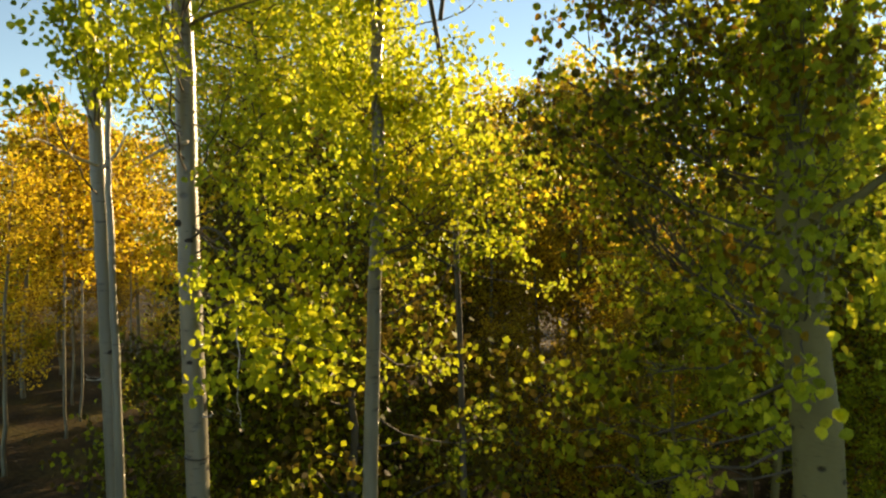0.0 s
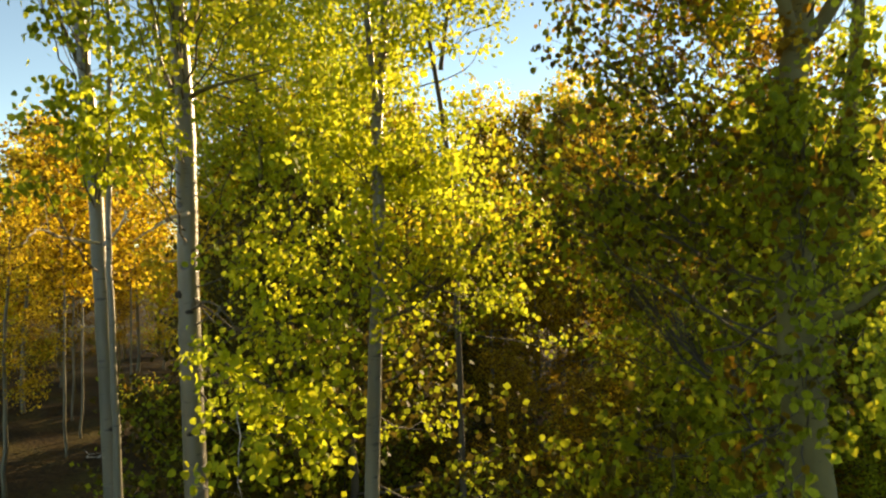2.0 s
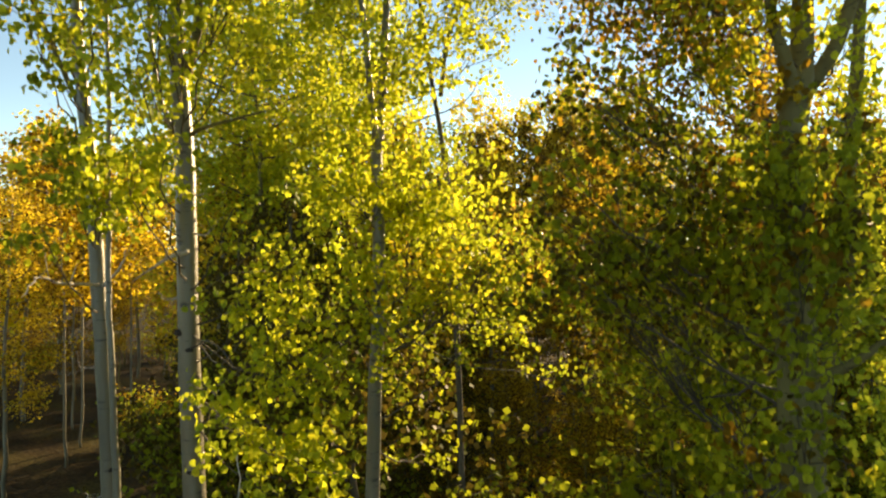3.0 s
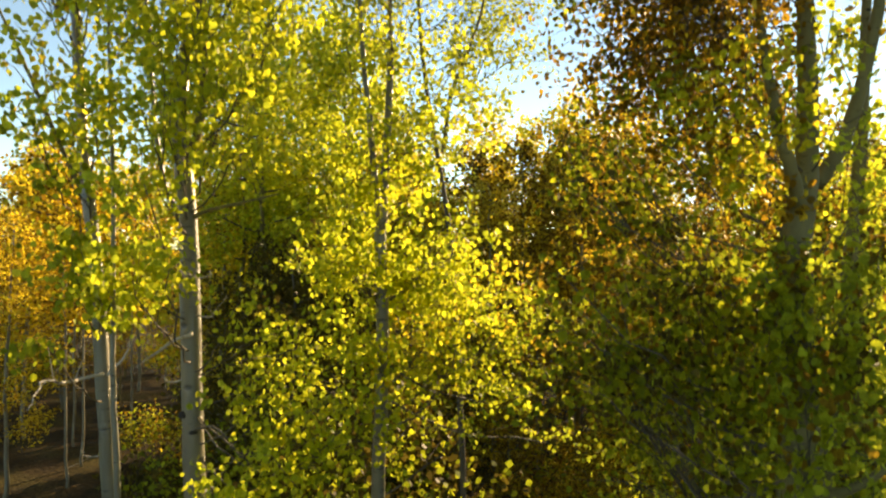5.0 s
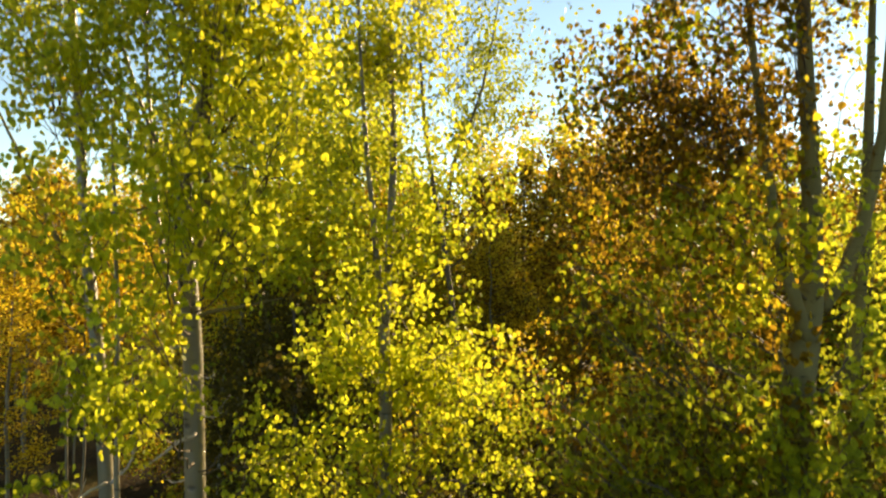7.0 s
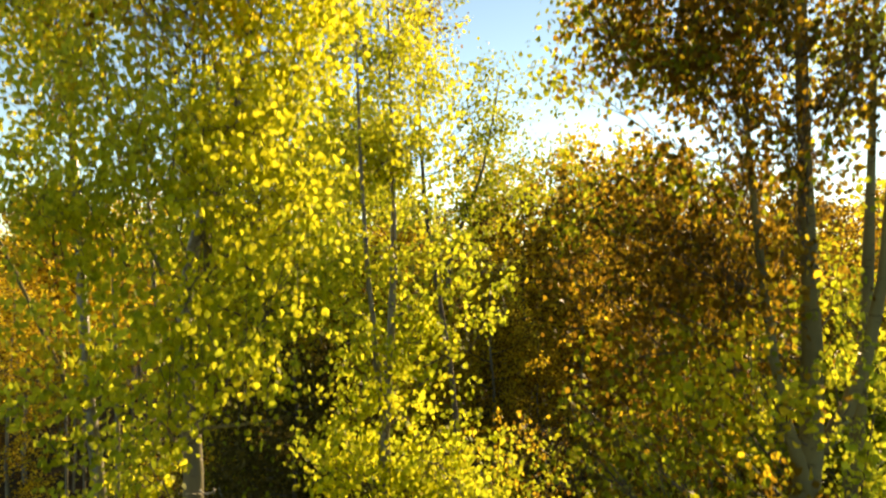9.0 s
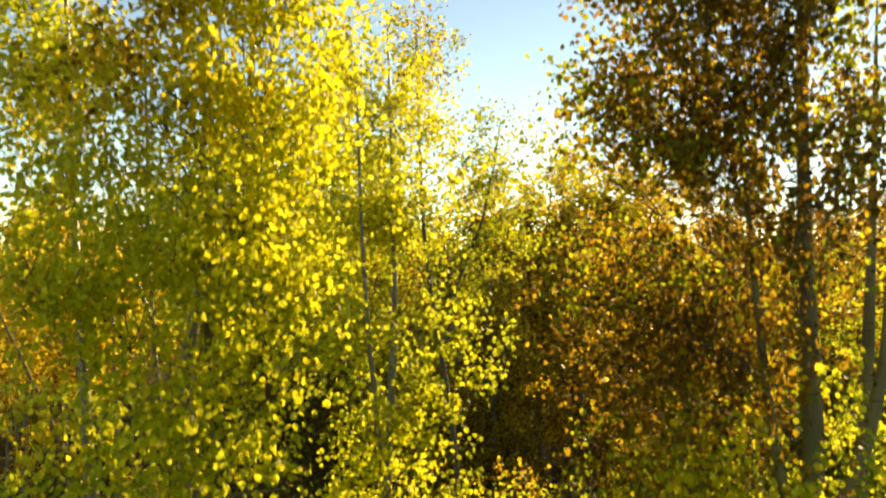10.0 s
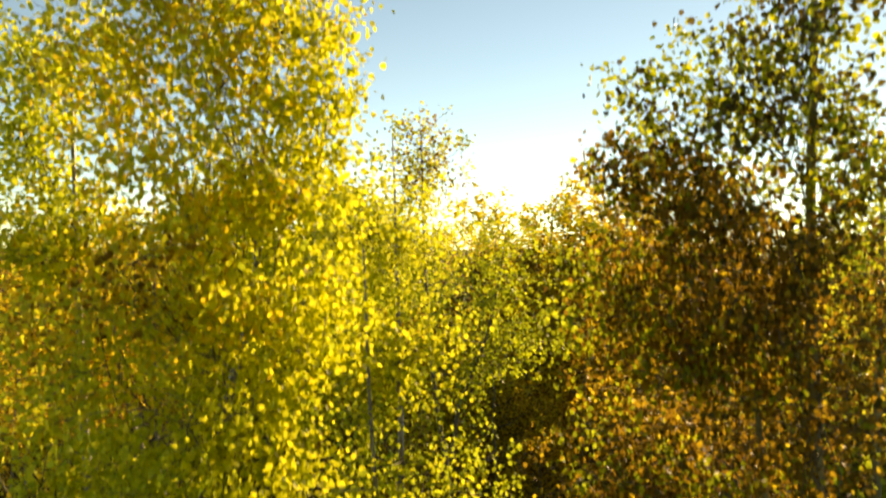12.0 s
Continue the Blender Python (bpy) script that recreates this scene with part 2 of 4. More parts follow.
def spray(tree, path, row, pick=0):
    """One limb with its twigs and leaves; row: centre, half width, half height, leaf sorts, fullness."""
    x, y, z, rx, rz, palette, full = row
    centre = Vector((x, y, z))
    foot = trunk_at(path, z)
    reach = (centre - foot).length
    foot = trunk_at(path, z - 0.45 * reach - 0.1 if z > 4.0 else z + 0.3 * reach)
    verts, faces, tverts, tfaces = [], [], [], []
    thick = min(0.0065, 0.0025 + 0.0035 * reach) * (1.0 if z < 6.0 else 0.7)
    limb = curve_path(foot, centre, 0.10 * reach, 7, 0.03 * min(reach, 1.0))
    tube(limb, [thick * (1 - 0.8 * i / 7) + 0.0012 for i in range(8)], 6, verts, faces)
    n = int(DENSITY * rx * rz * full * (1.0 if z < 6.3 else 1.4 if z < 7.2 else 2.1))
    twigs = max(4, n // 16)
    ends = rng.normal(size=(twigs, 3)).clip(-1.9, 1.9) * 0.68
    ends = ends * np.array([rx, min(0.8 * rx + 0.1, 0.5), rz]) + np.array([x, y, z])
    at = []
    for e in ends:
        e = Vector(e)
        root = limb[int(rng.integers(3, 8))]
        mid = root.lerp(e, 0.55) + Vector((0, 0, 0.12 * (e - root).length)) + Vector(rng.normal(size=3)) * 0.02
        if rng.random() < 0.45:
            tube([root, mid, e], [0.0028, 0.0020, 0.001], 3, tverts, tfaces)
        t = rng.random(int(rng.integers(9, 24)))[:, None] ** 0.6
        at.append(np.array(mid) * (1 - t) + np.array(e) * t + rng.normal(size=(len(t), 3)) * 0.042)
    branch = part_of("branch", mesh_from("branch", verts, faces, TWIG), tree)
    part_of("branchwork", mesh_from("branchwork", tverts, tfaces, TWIG), branch, kind="stuff")
    at = np.concatenate(at)
    codes = letters_for(palette, len(at))
    if pick:
        order = rng.permutation(len(at))
        chosen, rest = order[:pick], order[pick:]
        for i in chosen:
            leaf = part_of("leaf", single_leaf(LEAF_ORDER[codes[i]], int(rng.integers(3))), branch)
            u, v, w = leaf_axes(1)
            m = Matrix((u[0], v[0], w[0])).transposed().to_4x4()
            m.translation = Vector(at[i])
            leaf.matrix_local = m
        at, codes = at[rest], codes[rest]
    if len(at):
        part_of("foliage", leaves_mesh("foliage", at, LEAF_SIZE * (1.35 if z < 3.7 and y < 4.2 else 1.0 if z < 6.3 else 0.88), codes, *((BLADE_FINE, FACES_FINE) if y < 3.3 else (BLADE_MID, FACES_MID))), branch, kind="stuff")
    return branch


def trunk_part(tree, path, radii, mat, steps=6, sides=16, wobble=0.002, name="trunk", label=""):
    pts, rs = refine(path, radii, steps, wobble)
    verts, faces = [], []
    tube(pts, rs, sides, verts, faces)
    part_of(name, mesh_from(name, verts, faces, mat), tree, label)
    return [tuple(p) for p in pts]


def scar_part(tree, at, toward, w, h):
    """A raised dark branch scar on the bark."""
    verts, faces = [], []
    at, toward = Vector(at), Vector(toward).normalized()
    side = toward.cross(Vector((0, 0, 1))).normalized()
    ring, sides = [(1.0, -0.004), (0.75, 0.006), (0.35, 0.003), (0.05, 0.007)], 12
    for f, out in ring:
        for k in range(sides):
            a = 2 * math.pi * k / sides
            verts.append(tuple(at + side * (w * f * math.cos(a)) + Vector((0, 0, h * f * math.sin(a) - 0.3 * h * abs(math.cos(a)) * f)) + toward * (out - 0.35 * w * (f * math.cos(a)) ** 2)))
    for i in range(len(ring) - 1):
        for k in range(sides):
            a, b = i * sides + k, i * sides + (k + 1) % sides
            faces.append((a, b, b + sides, a + sides))
    faces.append(tuple(range((len(ring) - 1) * sides, len(ring) * sides)))
    part_of("bark_scar", mesh_from("bark_scar", verts, faces, SCAR), tree, "dark branch scar")


def bare_branch(tree, path, r, mat=None, label="bare dead branch"):
    """A leafless limb with short side twigs."""
    verts, faces = [], []
    pts, rs = refine(path, [r * (1 - 0.8 * i / (len(path) - 1)) for i in range(len(path))], 4, 0.008)
    tube(pts, rs, 6, verts, faces)
    for i in range(3, len(pts) - 1, 3):
        d = Vector(rng.normal(size=3)) * 0.07 + Vector((0, 0, 0.04))
        tube([pts[i], pts[i] + d * 0.6, pts[i] + d], [rs[i] * 0.5, rs[i] * 0.35, 0.001], 4, verts, faces)
    part_of("bare_branch", mesh_from("bare_branch", verts, faces, mat or DEADWOOD), tree, label)


def tree_root(name, label):
    ob = new(name)
    ob.empty_display_size = 0.2
    tagged(ob, label, "tree", "aspens of the grove")
    return ob


# ---- ground ----
def build_ground():
    ring = [0, 1.5, 3, 4.5, 6, 8, 10, 12, 14, 16, 18, 20, 23, 26, 30, 35, 42, 50, 65, 90, 130, 200, 320, 550, 1000, 2200]
    seg = 96
    verts, faces = [(0, 0, ground_height(0, 0))], []
    for r in ring[1:]:
        for k in range(seg):
            a = 2 * math.pi * k / seg
            x, y = r * math.cos(a), r * math.sin(a)
            verts.append((x, y, ground_height(x, y) + 0.05 * noise.noise(Vector((x * 0.8, y * 0.8, 0)))))
    for k in range(seg):
        faces.append((0, 1 + k, 1 + (k + 1) % seg))
    for i in range(len(ring) - 2):
        for k in range(seg):
            a, b = 1 + i * seg + k, 1 + i * seg + (k + 1) % seg
            faces.append((a, a + seg, b + seg, b))
    ob = new("ground", mesh_from("ground", verts, faces, FLOOR))
    tagged(ob, "dark forest floor of leaf litter and low growth", "ground", kind="structure")


build_ground()

# ---- the near grove: limbs as centre, half width, half height, leaf sorts, fullness ----
LIMBS_A_TIER_A = [
    (-1.74, 3.00, 4.71, 0.15, 0.10, "G", 0.5), (-1.76, 3.30, 4.91, 0.16, 0.11, "g", 0.7),
    (-1.65, 3.40, 4.91, 0.14, 0.14, "g", 1), (-1.66, 3.30, 4.97, 0.16, 0.21, "gG", 1),
    (-1.74, 3.20, 5.13, 0.16, 0.16, "G", 1), (-1.71, 3.30, 5.52, 0.16, 0.16, "gG", 0.85),
    (-1.75, 3.00, 5.56, 0.15, 0.12, "G", 0.42), (-1.89, 3.20, 5.67, 0.21, 0.10, "g", 0.68),
    (-1.90, 3.20, 5.81, 0.21, 0.18, "YO", 0.85), (-1.54, 3.20, 5.88, 0.21, 0.18, "gY", 0.59),
    (-1.91, 3.20, 6.06, 0.18, 0.23, "gY", 0.51), (-1.64, 3.10, 6.36, 0.15, 0.25, "gY", 0.85),
    (-1.93, 3.20, 6.43, 0.23, 0.21, "YO", 0.85), (-1.85, 3.21, 6.50, 0.21, 0.16, "g", 0.59),
]
LIMBS_A_TIER_B = [
    (-1.52, 3.14, 6.61, 0.25, 0.22, "gY", 0.8), (-1.83, 3.04, 6.61, 0.32, 0.24, "Y", 0.8),
    (-2.00, 3.31, 6.78, 0.23, 0.18, "gY", 0.6), (-2.11, 3.50, 6.96, 0.23, 0.23, "Yg", 0.6),
    (-1.81, 3.24, 7.10, 0.35, 0.30, "YO", 1), (-2.30, 3.85, 7.58, 0.29, 0.29, "YO", 1),
    (-2.20, 3.63, 7.62, 0.23, 0.26, "Yg", 1), (-1.65, 3.52, 7.80, 0.29, 0.13, "YO", 1),
    (-2.20, 3.96, 7.84, 0.32, 0.20, "Y", 1), (-2.40, 3.96, 8.11, 0.25, 0.29, "g", 1),
    (-2.38, 3.74, 8.26, 0.19, 0.21, "g", 0.8), (-2.37, 3.85, 8.41, 0.22, 0.22, "g", 0.8),
    (-2.36, 3.74, 8.66, 0.19, 0.24, "g", 1), (-2.40, 3.96, 8.69, 0.22, 0.22, "g", 0.7),
]
LIMBS_A = LIMBS_A_TIER_A + LIMBS_A_TIER_B
LIMBS_B_TIER_A = [
    (-0.81, 3.50, 3.39, 0.28, 0.10, "gY", 1.3), (-0.52, 3.50, 3.49, 0.10, 0.10, "g", 0.7),
    (-0.89, 3.60, 3.62, 0.15, 0.15, "gY", 1), (-0.63, 3.60, 3.65, 0.18, 0.13, "gY", 1),
    (-1.08, 3.70, 3.69, 0.14, 0.18, "g", 1), (-1.36, 3.90, 3.81, 0.07, 0.07, "g", 1),
    (-0.73, 3.70, 3.91, 0.24, 0.15, "gY", 1.3), (-1.01, 3.60, 3.97, 0.18, 0.15, "g", 1.3),
    (-0.57, 3.80, 4.13, 0.22, 0.19, "g", 0.9), (-0.82, 3.80, 4.22, 0.25, 0.15, "gY", 1),
    (-1.00, 3.70, 4.33, 0.21, 0.12, "g", 1.2), (-0.84, 3.90, 4.58, 0.29, 0.17, "gY", 0.7),
    (-1.04, 3.90, 4.67, 0.16, 0.25, "g", 0.35), (-1.07, 3.50, 4.80, 0.13, 0.17, "g", 0.4),
]
LIMBS_B_TIER_B = [
    (-1.48, 3.20, 4.99, 0.23, 0.13, "g", 1), (-1.66, 3.60, 5.00, 0.18, 0.23, "gY", 1),
    (-1.24, 3.00, 5.03, 0.12, 0.07, "gY", 0.8), (-1.63, 3.60, 5.13, 0.18, 0.15, "Yg", 1),
    (-1.36, 3.10, 5.41, 0.18, 0.13, "g", 0.8), (-1.49, 3.40, 5.58, 0.22, 0.22, "gY", 0.8),
    (-1.02, 3.60, 5.69, 0.26, 0.23, "gY", 0.8), (-1.32, 3.00, 5.73, 0.22, 0.15, "gY", 0.8),
    (-1.24, 3.10, 5.78, 0.20, 0.18, "gY", 0.8), (-0.97, 3.20, 5.88, 0.23, 0.26, "gY", 0.8),
    (-1.10, 2.90, 6.09, 0.21, 0.21, "Yg", 0.8), (-1.17, 3.10, 6.11, 0.30, 0.23, "Yg", 0.8),
    (-1.21, 3.00, 6.14, 0.32, 0.22, "Yg", 0.8), (-0.71, 3.10, 6.24, 0.25, 0.23, "Yg", 0.8),
]
LIMBS_B_TIER_C = [
    (-1.55, 2.93, 6.59, 0.26, 0.21, "Y", 1), (-0.96, 2.94, 6.62, 0.39, 0.26, "Y", 1),
    (-0.80, 3.26, 6.66, 0.34, 0.25, "Y", 1), (-1.17, 2.83, 6.88, 0.36, 0.22, "Y", 1),
    (-1.04, 3.15, 6.88, 0.41, 0.26, "Y", 1), (-0.90, 3.10, 7.01, 0.31, 0.26, "Y", 1),
    (-1.58, 3.04, 7.15, 0.28, 0.28, "Y", 1), (-0.67, 3.30, 7.33, 0.26, 0.30, "Y", 1),
    (-1.11, 2.97, 7.37, 0.43, 0.24, "YO", 1), (-0.88, 3.19, 7.49, 0.36, 0.26, "Y", 1),
    (-1.38, 2.86, 7.57, 0.25, 0.21, "OB", 0.8), (-0.64, 3.85, 7.80, 0.19, 0.19, "Y", 1),
    (-1.06, 3.19, 7.86, 0.26, 0.15, "YO", 0.8), (-0.77, 3.30, 7.95, 0.24, 0.19, "Y", 1),
]
LIMBS_B_TIER_D = [
    (-1.19, 2.86, 7.97, 0.37, 0.23, "YO", 1), (-0.65, 3.19, 8.15, 0.18, 0.29, "Y", 1),
    (-0.95, 2.97, 8.21, 0.26, 0.22, "Y", 1), (-1.60, 2.97, 8.35, 0.24, 0.26, "YO", 1),
    (-0.65, 3.19, 8.41, 0.18, 0.23, "Y", 1), (-1.08, 2.86, 8.54, 0.46, 0.25, "YO", 1),
    (-0.83, 3.08, 8.61, 0.28, 0.25, "Y", 1), (-1.85, 3.30, 8.71, 0.24, 0.22, "Y", 1),
    (-1.31, 2.86, 8.73, 0.28, 0.23, "YO", 1), (-0.88, 3.30, 9.01, 0.32, 0.24, "Y", 1),
    (-1.20, 3.08, 9.06, 0.43, 0.22, "Y", 1),
]
LIMBS_B = LIMBS_B_TIER_A + LIMBS_B_TIER_B + LIMBS_B_TIER_C + LIMBS_B_TIER_D
LIMBS_C_TIER_A = [
    (0.22, 4.80, 2.72, 0.27, 0.23, "G", 0.3), (-0.13, 4.80, 3.22, 0.31, 0.16, "G", 0.3),
    (0.85, 5.20, 3.73, 0.13, 0.08, "gY", 1), (-0.27, 4.00, 3.91, 0.15, 0.11, "gY", 0.8),
    (0.62, 5.20, 4.00, 0.19, 0.11, "gY", 1), (0.26, 4.80, 4.04, 0.31, 0.16, "G", 0.7),
    (-0.31, 4.00, 4.23, 0.16, 0.20, "g", 0.8), (-0.84, 4.40, 4.31, 0.23, 0.16, "gY", 0.8),
    (0.06, 4.60, 4.41, 0.34, 0.26, "Yg", 1), (0.27, 5.00, 4.48, 0.33, 0.20, "G", 1),
    (-0.12, 4.50, 4.49, 0.37, 0.18, "YO", 1), (-0.37, 3.95, 4.51, 0.16, 0.19, "gY", 0.7),
    (-0.69, 4.60, 4.53, 0.22, 0.19, "gY", 0.7), (-1.08, 4.20, 4.50, 0.18, 0.16, "gY", 0.7), (0.39, 5.00, 4.54, 0.24, 0.24, "G", 1),
]
LIMBS_C_TIER_B = [
    (-0.47, 4.00, 4.59, 0.18, 0.18, "gY", 0.8), (-0.02, 4.30, 4.77, 0.28, 0.21, "gY", 1),
    (-0.02, 4.60, 4.86, 0.34, 0.22, "gY", 1), (-0.50, 4.20, 4.89, 0.31, 0.20, "gY", 1),
    (-0.17, 4.40, 4.97, 0.50, 0.21, "gY", 1), (-0.62, 4.60, 4.97, 0.30, 0.19, "gY", 1),
    (-0.09, 4.30, 5.02, 0.35, 0.21, "gY", 1), (-0.72, 4.30, 5.06, 0.28, 0.17, "gY", 1),
    (-0.65, 4.30, 5.12, 0.21, 0.21, "gY", 1), (-0.36, 4.20, 5.30, 0.38, 0.24, "gY", 1),
    (0.12, 4.50, 5.36, 0.15, 0.18, "G", 0.5), (-0.47, 4.20, 5.63, 0.31, 0.27, "gY", 1),
    (-0.37, 4.30, 5.64, 0.38, 0.21, "gY", 1), (-0.24, 4.30, 5.79, 0.28, 0.21, "gY", 1),
]
LIMBS_C_TIER_C = [
    (-0.11, 4.40, 5.85, 0.21, 0.21, "gY", 0.8), (0.33, 5.00, 5.89, 0.20, 0.14, "g", 0.4),
    (0.37, 4.60, 5.97, 0.22, 0.13, "G", 0.32), (-0.74, 4.30, 6.09, 0.28, 0.28, "gY", 0.8),
    (-0.16, 4.60, 6.11, 0.36, 0.26, "gY", 0.56), (0.24, 5.00, 6.18, 0.20, 0.20, "g", 0.4),
    (-0.04, 4.80, 6.20, 0.31, 0.23, "G", 0.48), (-0.68, 4.30, 6.25, 0.31, 0.31, "gY", 0.8),
    (-0.33, 4.30, 6.37, 0.42, 0.31, "gY", 0.8), (-0.51, 4.56, 6.96, 0.46, 0.39, "Y", 1),
    (-0.37, 4.46, 6.97, 0.42, 0.37, "Y", 1), (-0.57, 4.70, 7.01, 0.43, 0.35, "Y", 1),
    (-0.41, 5.06, 7.73, 0.41, 0.33, "Y", 1), (-0.68, 4.62, 7.83, 0.30, 0.45, "Y", 1),
]
LIMBS_C = LIMBS_C_TIER_A + LIMBS_C_TIER_B + LIMBS_C_TIER_C
LIMBS_D_TIER_A = [
    (0.29, 5.50, 4.10, 0.36, 0.22, "G", 0.4), (0.53, 5.60, 4.64, 0.36, 0.36, "OB", 0.6),
    (0.66, 5.60, 4.71, 0.41, 0.32, "gB", 0.4), (0.11, 5.68, 6.63, 0.30, 0.25, "G", 0.7),
    (0.21, 5.67, 6.76, 0.30, 0.30, "G", 0.5), (0.54, 6.20, 6.78, 0.48, 0.37, "G", 0.65),
    (0.32, 6.03, 7.08, 0.35, 0.25, "G", 0.65), (0.45, 6.60, 7.48, 0.48, 0.32, "G", 0.65),
    (0.30, 5.83, 7.55, 0.33, 0.29, "G", 0.6), (-0.23, 5.94, 7.76, 0.34, 0.29, "Y", 1),
    (-0.22, 6.38, 8.23, 0.34, 0.26, "YB", 0.8), (-0.28, 5.94, 8.40, 0.29, 0.34, "YB", 1),
    (-0.30, 6.38, 8.65, 0.29, 0.21, "gB", 0.6), (0.12, 6.38, 8.65, 0.10, 0.10, "G", 0.6),
]
LIMBS_D = LIMBS_D_TIER_A + [(-0.66, 6.20, 8.40, 0.12, 0.20, "G", 0.5), (-0.50, 6.15, 8.78, 0.08, 0.08, "G", 0.5), (0.34, 5.60, 7.80, 0.14, 0.12, "G", 0.8), (0.48, 5.60, 7.44, 0.18, 0.16, "Gg", 0.8), (0.25, 5.60, 7.30, 0.16, 0.16, "Gg", 0.8), (0.62, 5.60, 7.10, 0.16, 0.16, "G", 0.8)]
# rows with D mix shade-coloured leaves in, to darken this crown
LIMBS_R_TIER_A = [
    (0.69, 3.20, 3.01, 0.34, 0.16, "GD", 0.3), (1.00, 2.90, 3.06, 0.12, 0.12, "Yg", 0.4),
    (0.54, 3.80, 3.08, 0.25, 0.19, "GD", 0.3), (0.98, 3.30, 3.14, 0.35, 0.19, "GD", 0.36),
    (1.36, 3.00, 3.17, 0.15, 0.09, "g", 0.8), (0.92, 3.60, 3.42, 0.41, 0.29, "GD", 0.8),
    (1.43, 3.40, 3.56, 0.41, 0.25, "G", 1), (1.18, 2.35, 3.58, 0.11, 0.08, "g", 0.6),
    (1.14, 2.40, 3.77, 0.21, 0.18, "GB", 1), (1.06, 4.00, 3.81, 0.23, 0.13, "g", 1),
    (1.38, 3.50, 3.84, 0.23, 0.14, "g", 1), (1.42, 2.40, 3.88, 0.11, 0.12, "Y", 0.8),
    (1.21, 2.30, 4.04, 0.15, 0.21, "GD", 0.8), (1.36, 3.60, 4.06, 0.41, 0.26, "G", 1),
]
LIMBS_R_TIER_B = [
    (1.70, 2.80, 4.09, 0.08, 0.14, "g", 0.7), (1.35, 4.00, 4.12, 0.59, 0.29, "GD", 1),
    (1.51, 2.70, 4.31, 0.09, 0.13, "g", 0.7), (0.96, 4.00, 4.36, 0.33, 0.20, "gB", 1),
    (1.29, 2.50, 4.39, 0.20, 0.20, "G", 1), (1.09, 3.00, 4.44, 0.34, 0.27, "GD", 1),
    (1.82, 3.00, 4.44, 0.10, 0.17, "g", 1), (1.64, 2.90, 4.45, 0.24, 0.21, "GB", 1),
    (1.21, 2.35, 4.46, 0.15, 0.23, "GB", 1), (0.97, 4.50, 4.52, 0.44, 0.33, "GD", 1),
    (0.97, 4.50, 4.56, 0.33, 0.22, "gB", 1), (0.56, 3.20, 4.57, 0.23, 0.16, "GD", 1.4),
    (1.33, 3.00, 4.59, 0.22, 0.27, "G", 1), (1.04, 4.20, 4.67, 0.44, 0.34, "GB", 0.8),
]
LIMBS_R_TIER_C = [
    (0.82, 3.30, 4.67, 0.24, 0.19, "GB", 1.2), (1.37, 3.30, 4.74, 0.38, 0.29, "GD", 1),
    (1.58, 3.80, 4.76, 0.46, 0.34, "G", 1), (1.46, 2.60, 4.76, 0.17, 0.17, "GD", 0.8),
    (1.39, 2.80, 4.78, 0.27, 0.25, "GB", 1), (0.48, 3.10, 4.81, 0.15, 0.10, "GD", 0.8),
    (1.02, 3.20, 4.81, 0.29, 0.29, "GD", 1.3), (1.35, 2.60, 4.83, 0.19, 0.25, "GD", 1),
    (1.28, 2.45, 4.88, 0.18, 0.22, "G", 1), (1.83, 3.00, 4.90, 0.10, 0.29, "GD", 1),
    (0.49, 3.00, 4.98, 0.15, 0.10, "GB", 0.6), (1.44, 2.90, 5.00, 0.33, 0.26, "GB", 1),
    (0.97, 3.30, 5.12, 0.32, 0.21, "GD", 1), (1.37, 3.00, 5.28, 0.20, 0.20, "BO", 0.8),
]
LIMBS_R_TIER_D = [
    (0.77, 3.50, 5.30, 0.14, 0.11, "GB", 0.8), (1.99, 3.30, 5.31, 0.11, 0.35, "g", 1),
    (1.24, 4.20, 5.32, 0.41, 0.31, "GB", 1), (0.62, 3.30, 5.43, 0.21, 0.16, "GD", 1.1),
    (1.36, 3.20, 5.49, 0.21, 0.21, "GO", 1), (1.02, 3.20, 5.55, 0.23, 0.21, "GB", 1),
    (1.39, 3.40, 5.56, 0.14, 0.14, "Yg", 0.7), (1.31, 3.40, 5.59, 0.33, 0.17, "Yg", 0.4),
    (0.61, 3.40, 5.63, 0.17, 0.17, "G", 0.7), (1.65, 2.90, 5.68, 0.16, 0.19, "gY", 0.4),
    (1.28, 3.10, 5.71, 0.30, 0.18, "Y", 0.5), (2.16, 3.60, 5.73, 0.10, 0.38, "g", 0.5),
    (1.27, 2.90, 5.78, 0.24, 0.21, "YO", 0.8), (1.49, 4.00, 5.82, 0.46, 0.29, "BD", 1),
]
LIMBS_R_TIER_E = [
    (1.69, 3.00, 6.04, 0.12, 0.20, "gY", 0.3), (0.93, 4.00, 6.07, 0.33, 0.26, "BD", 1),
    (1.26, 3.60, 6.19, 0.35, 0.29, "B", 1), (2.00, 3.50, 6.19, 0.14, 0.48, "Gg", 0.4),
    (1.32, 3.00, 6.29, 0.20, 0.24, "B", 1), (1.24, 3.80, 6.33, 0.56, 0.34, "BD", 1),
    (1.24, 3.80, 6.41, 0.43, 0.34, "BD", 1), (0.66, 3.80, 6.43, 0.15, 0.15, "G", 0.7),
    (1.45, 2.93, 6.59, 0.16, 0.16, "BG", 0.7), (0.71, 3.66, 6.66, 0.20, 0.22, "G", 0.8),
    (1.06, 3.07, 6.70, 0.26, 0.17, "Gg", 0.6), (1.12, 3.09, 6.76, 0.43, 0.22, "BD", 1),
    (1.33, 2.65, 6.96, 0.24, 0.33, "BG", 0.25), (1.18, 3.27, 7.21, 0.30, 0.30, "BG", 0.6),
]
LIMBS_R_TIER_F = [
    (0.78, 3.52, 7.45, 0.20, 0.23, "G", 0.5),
]
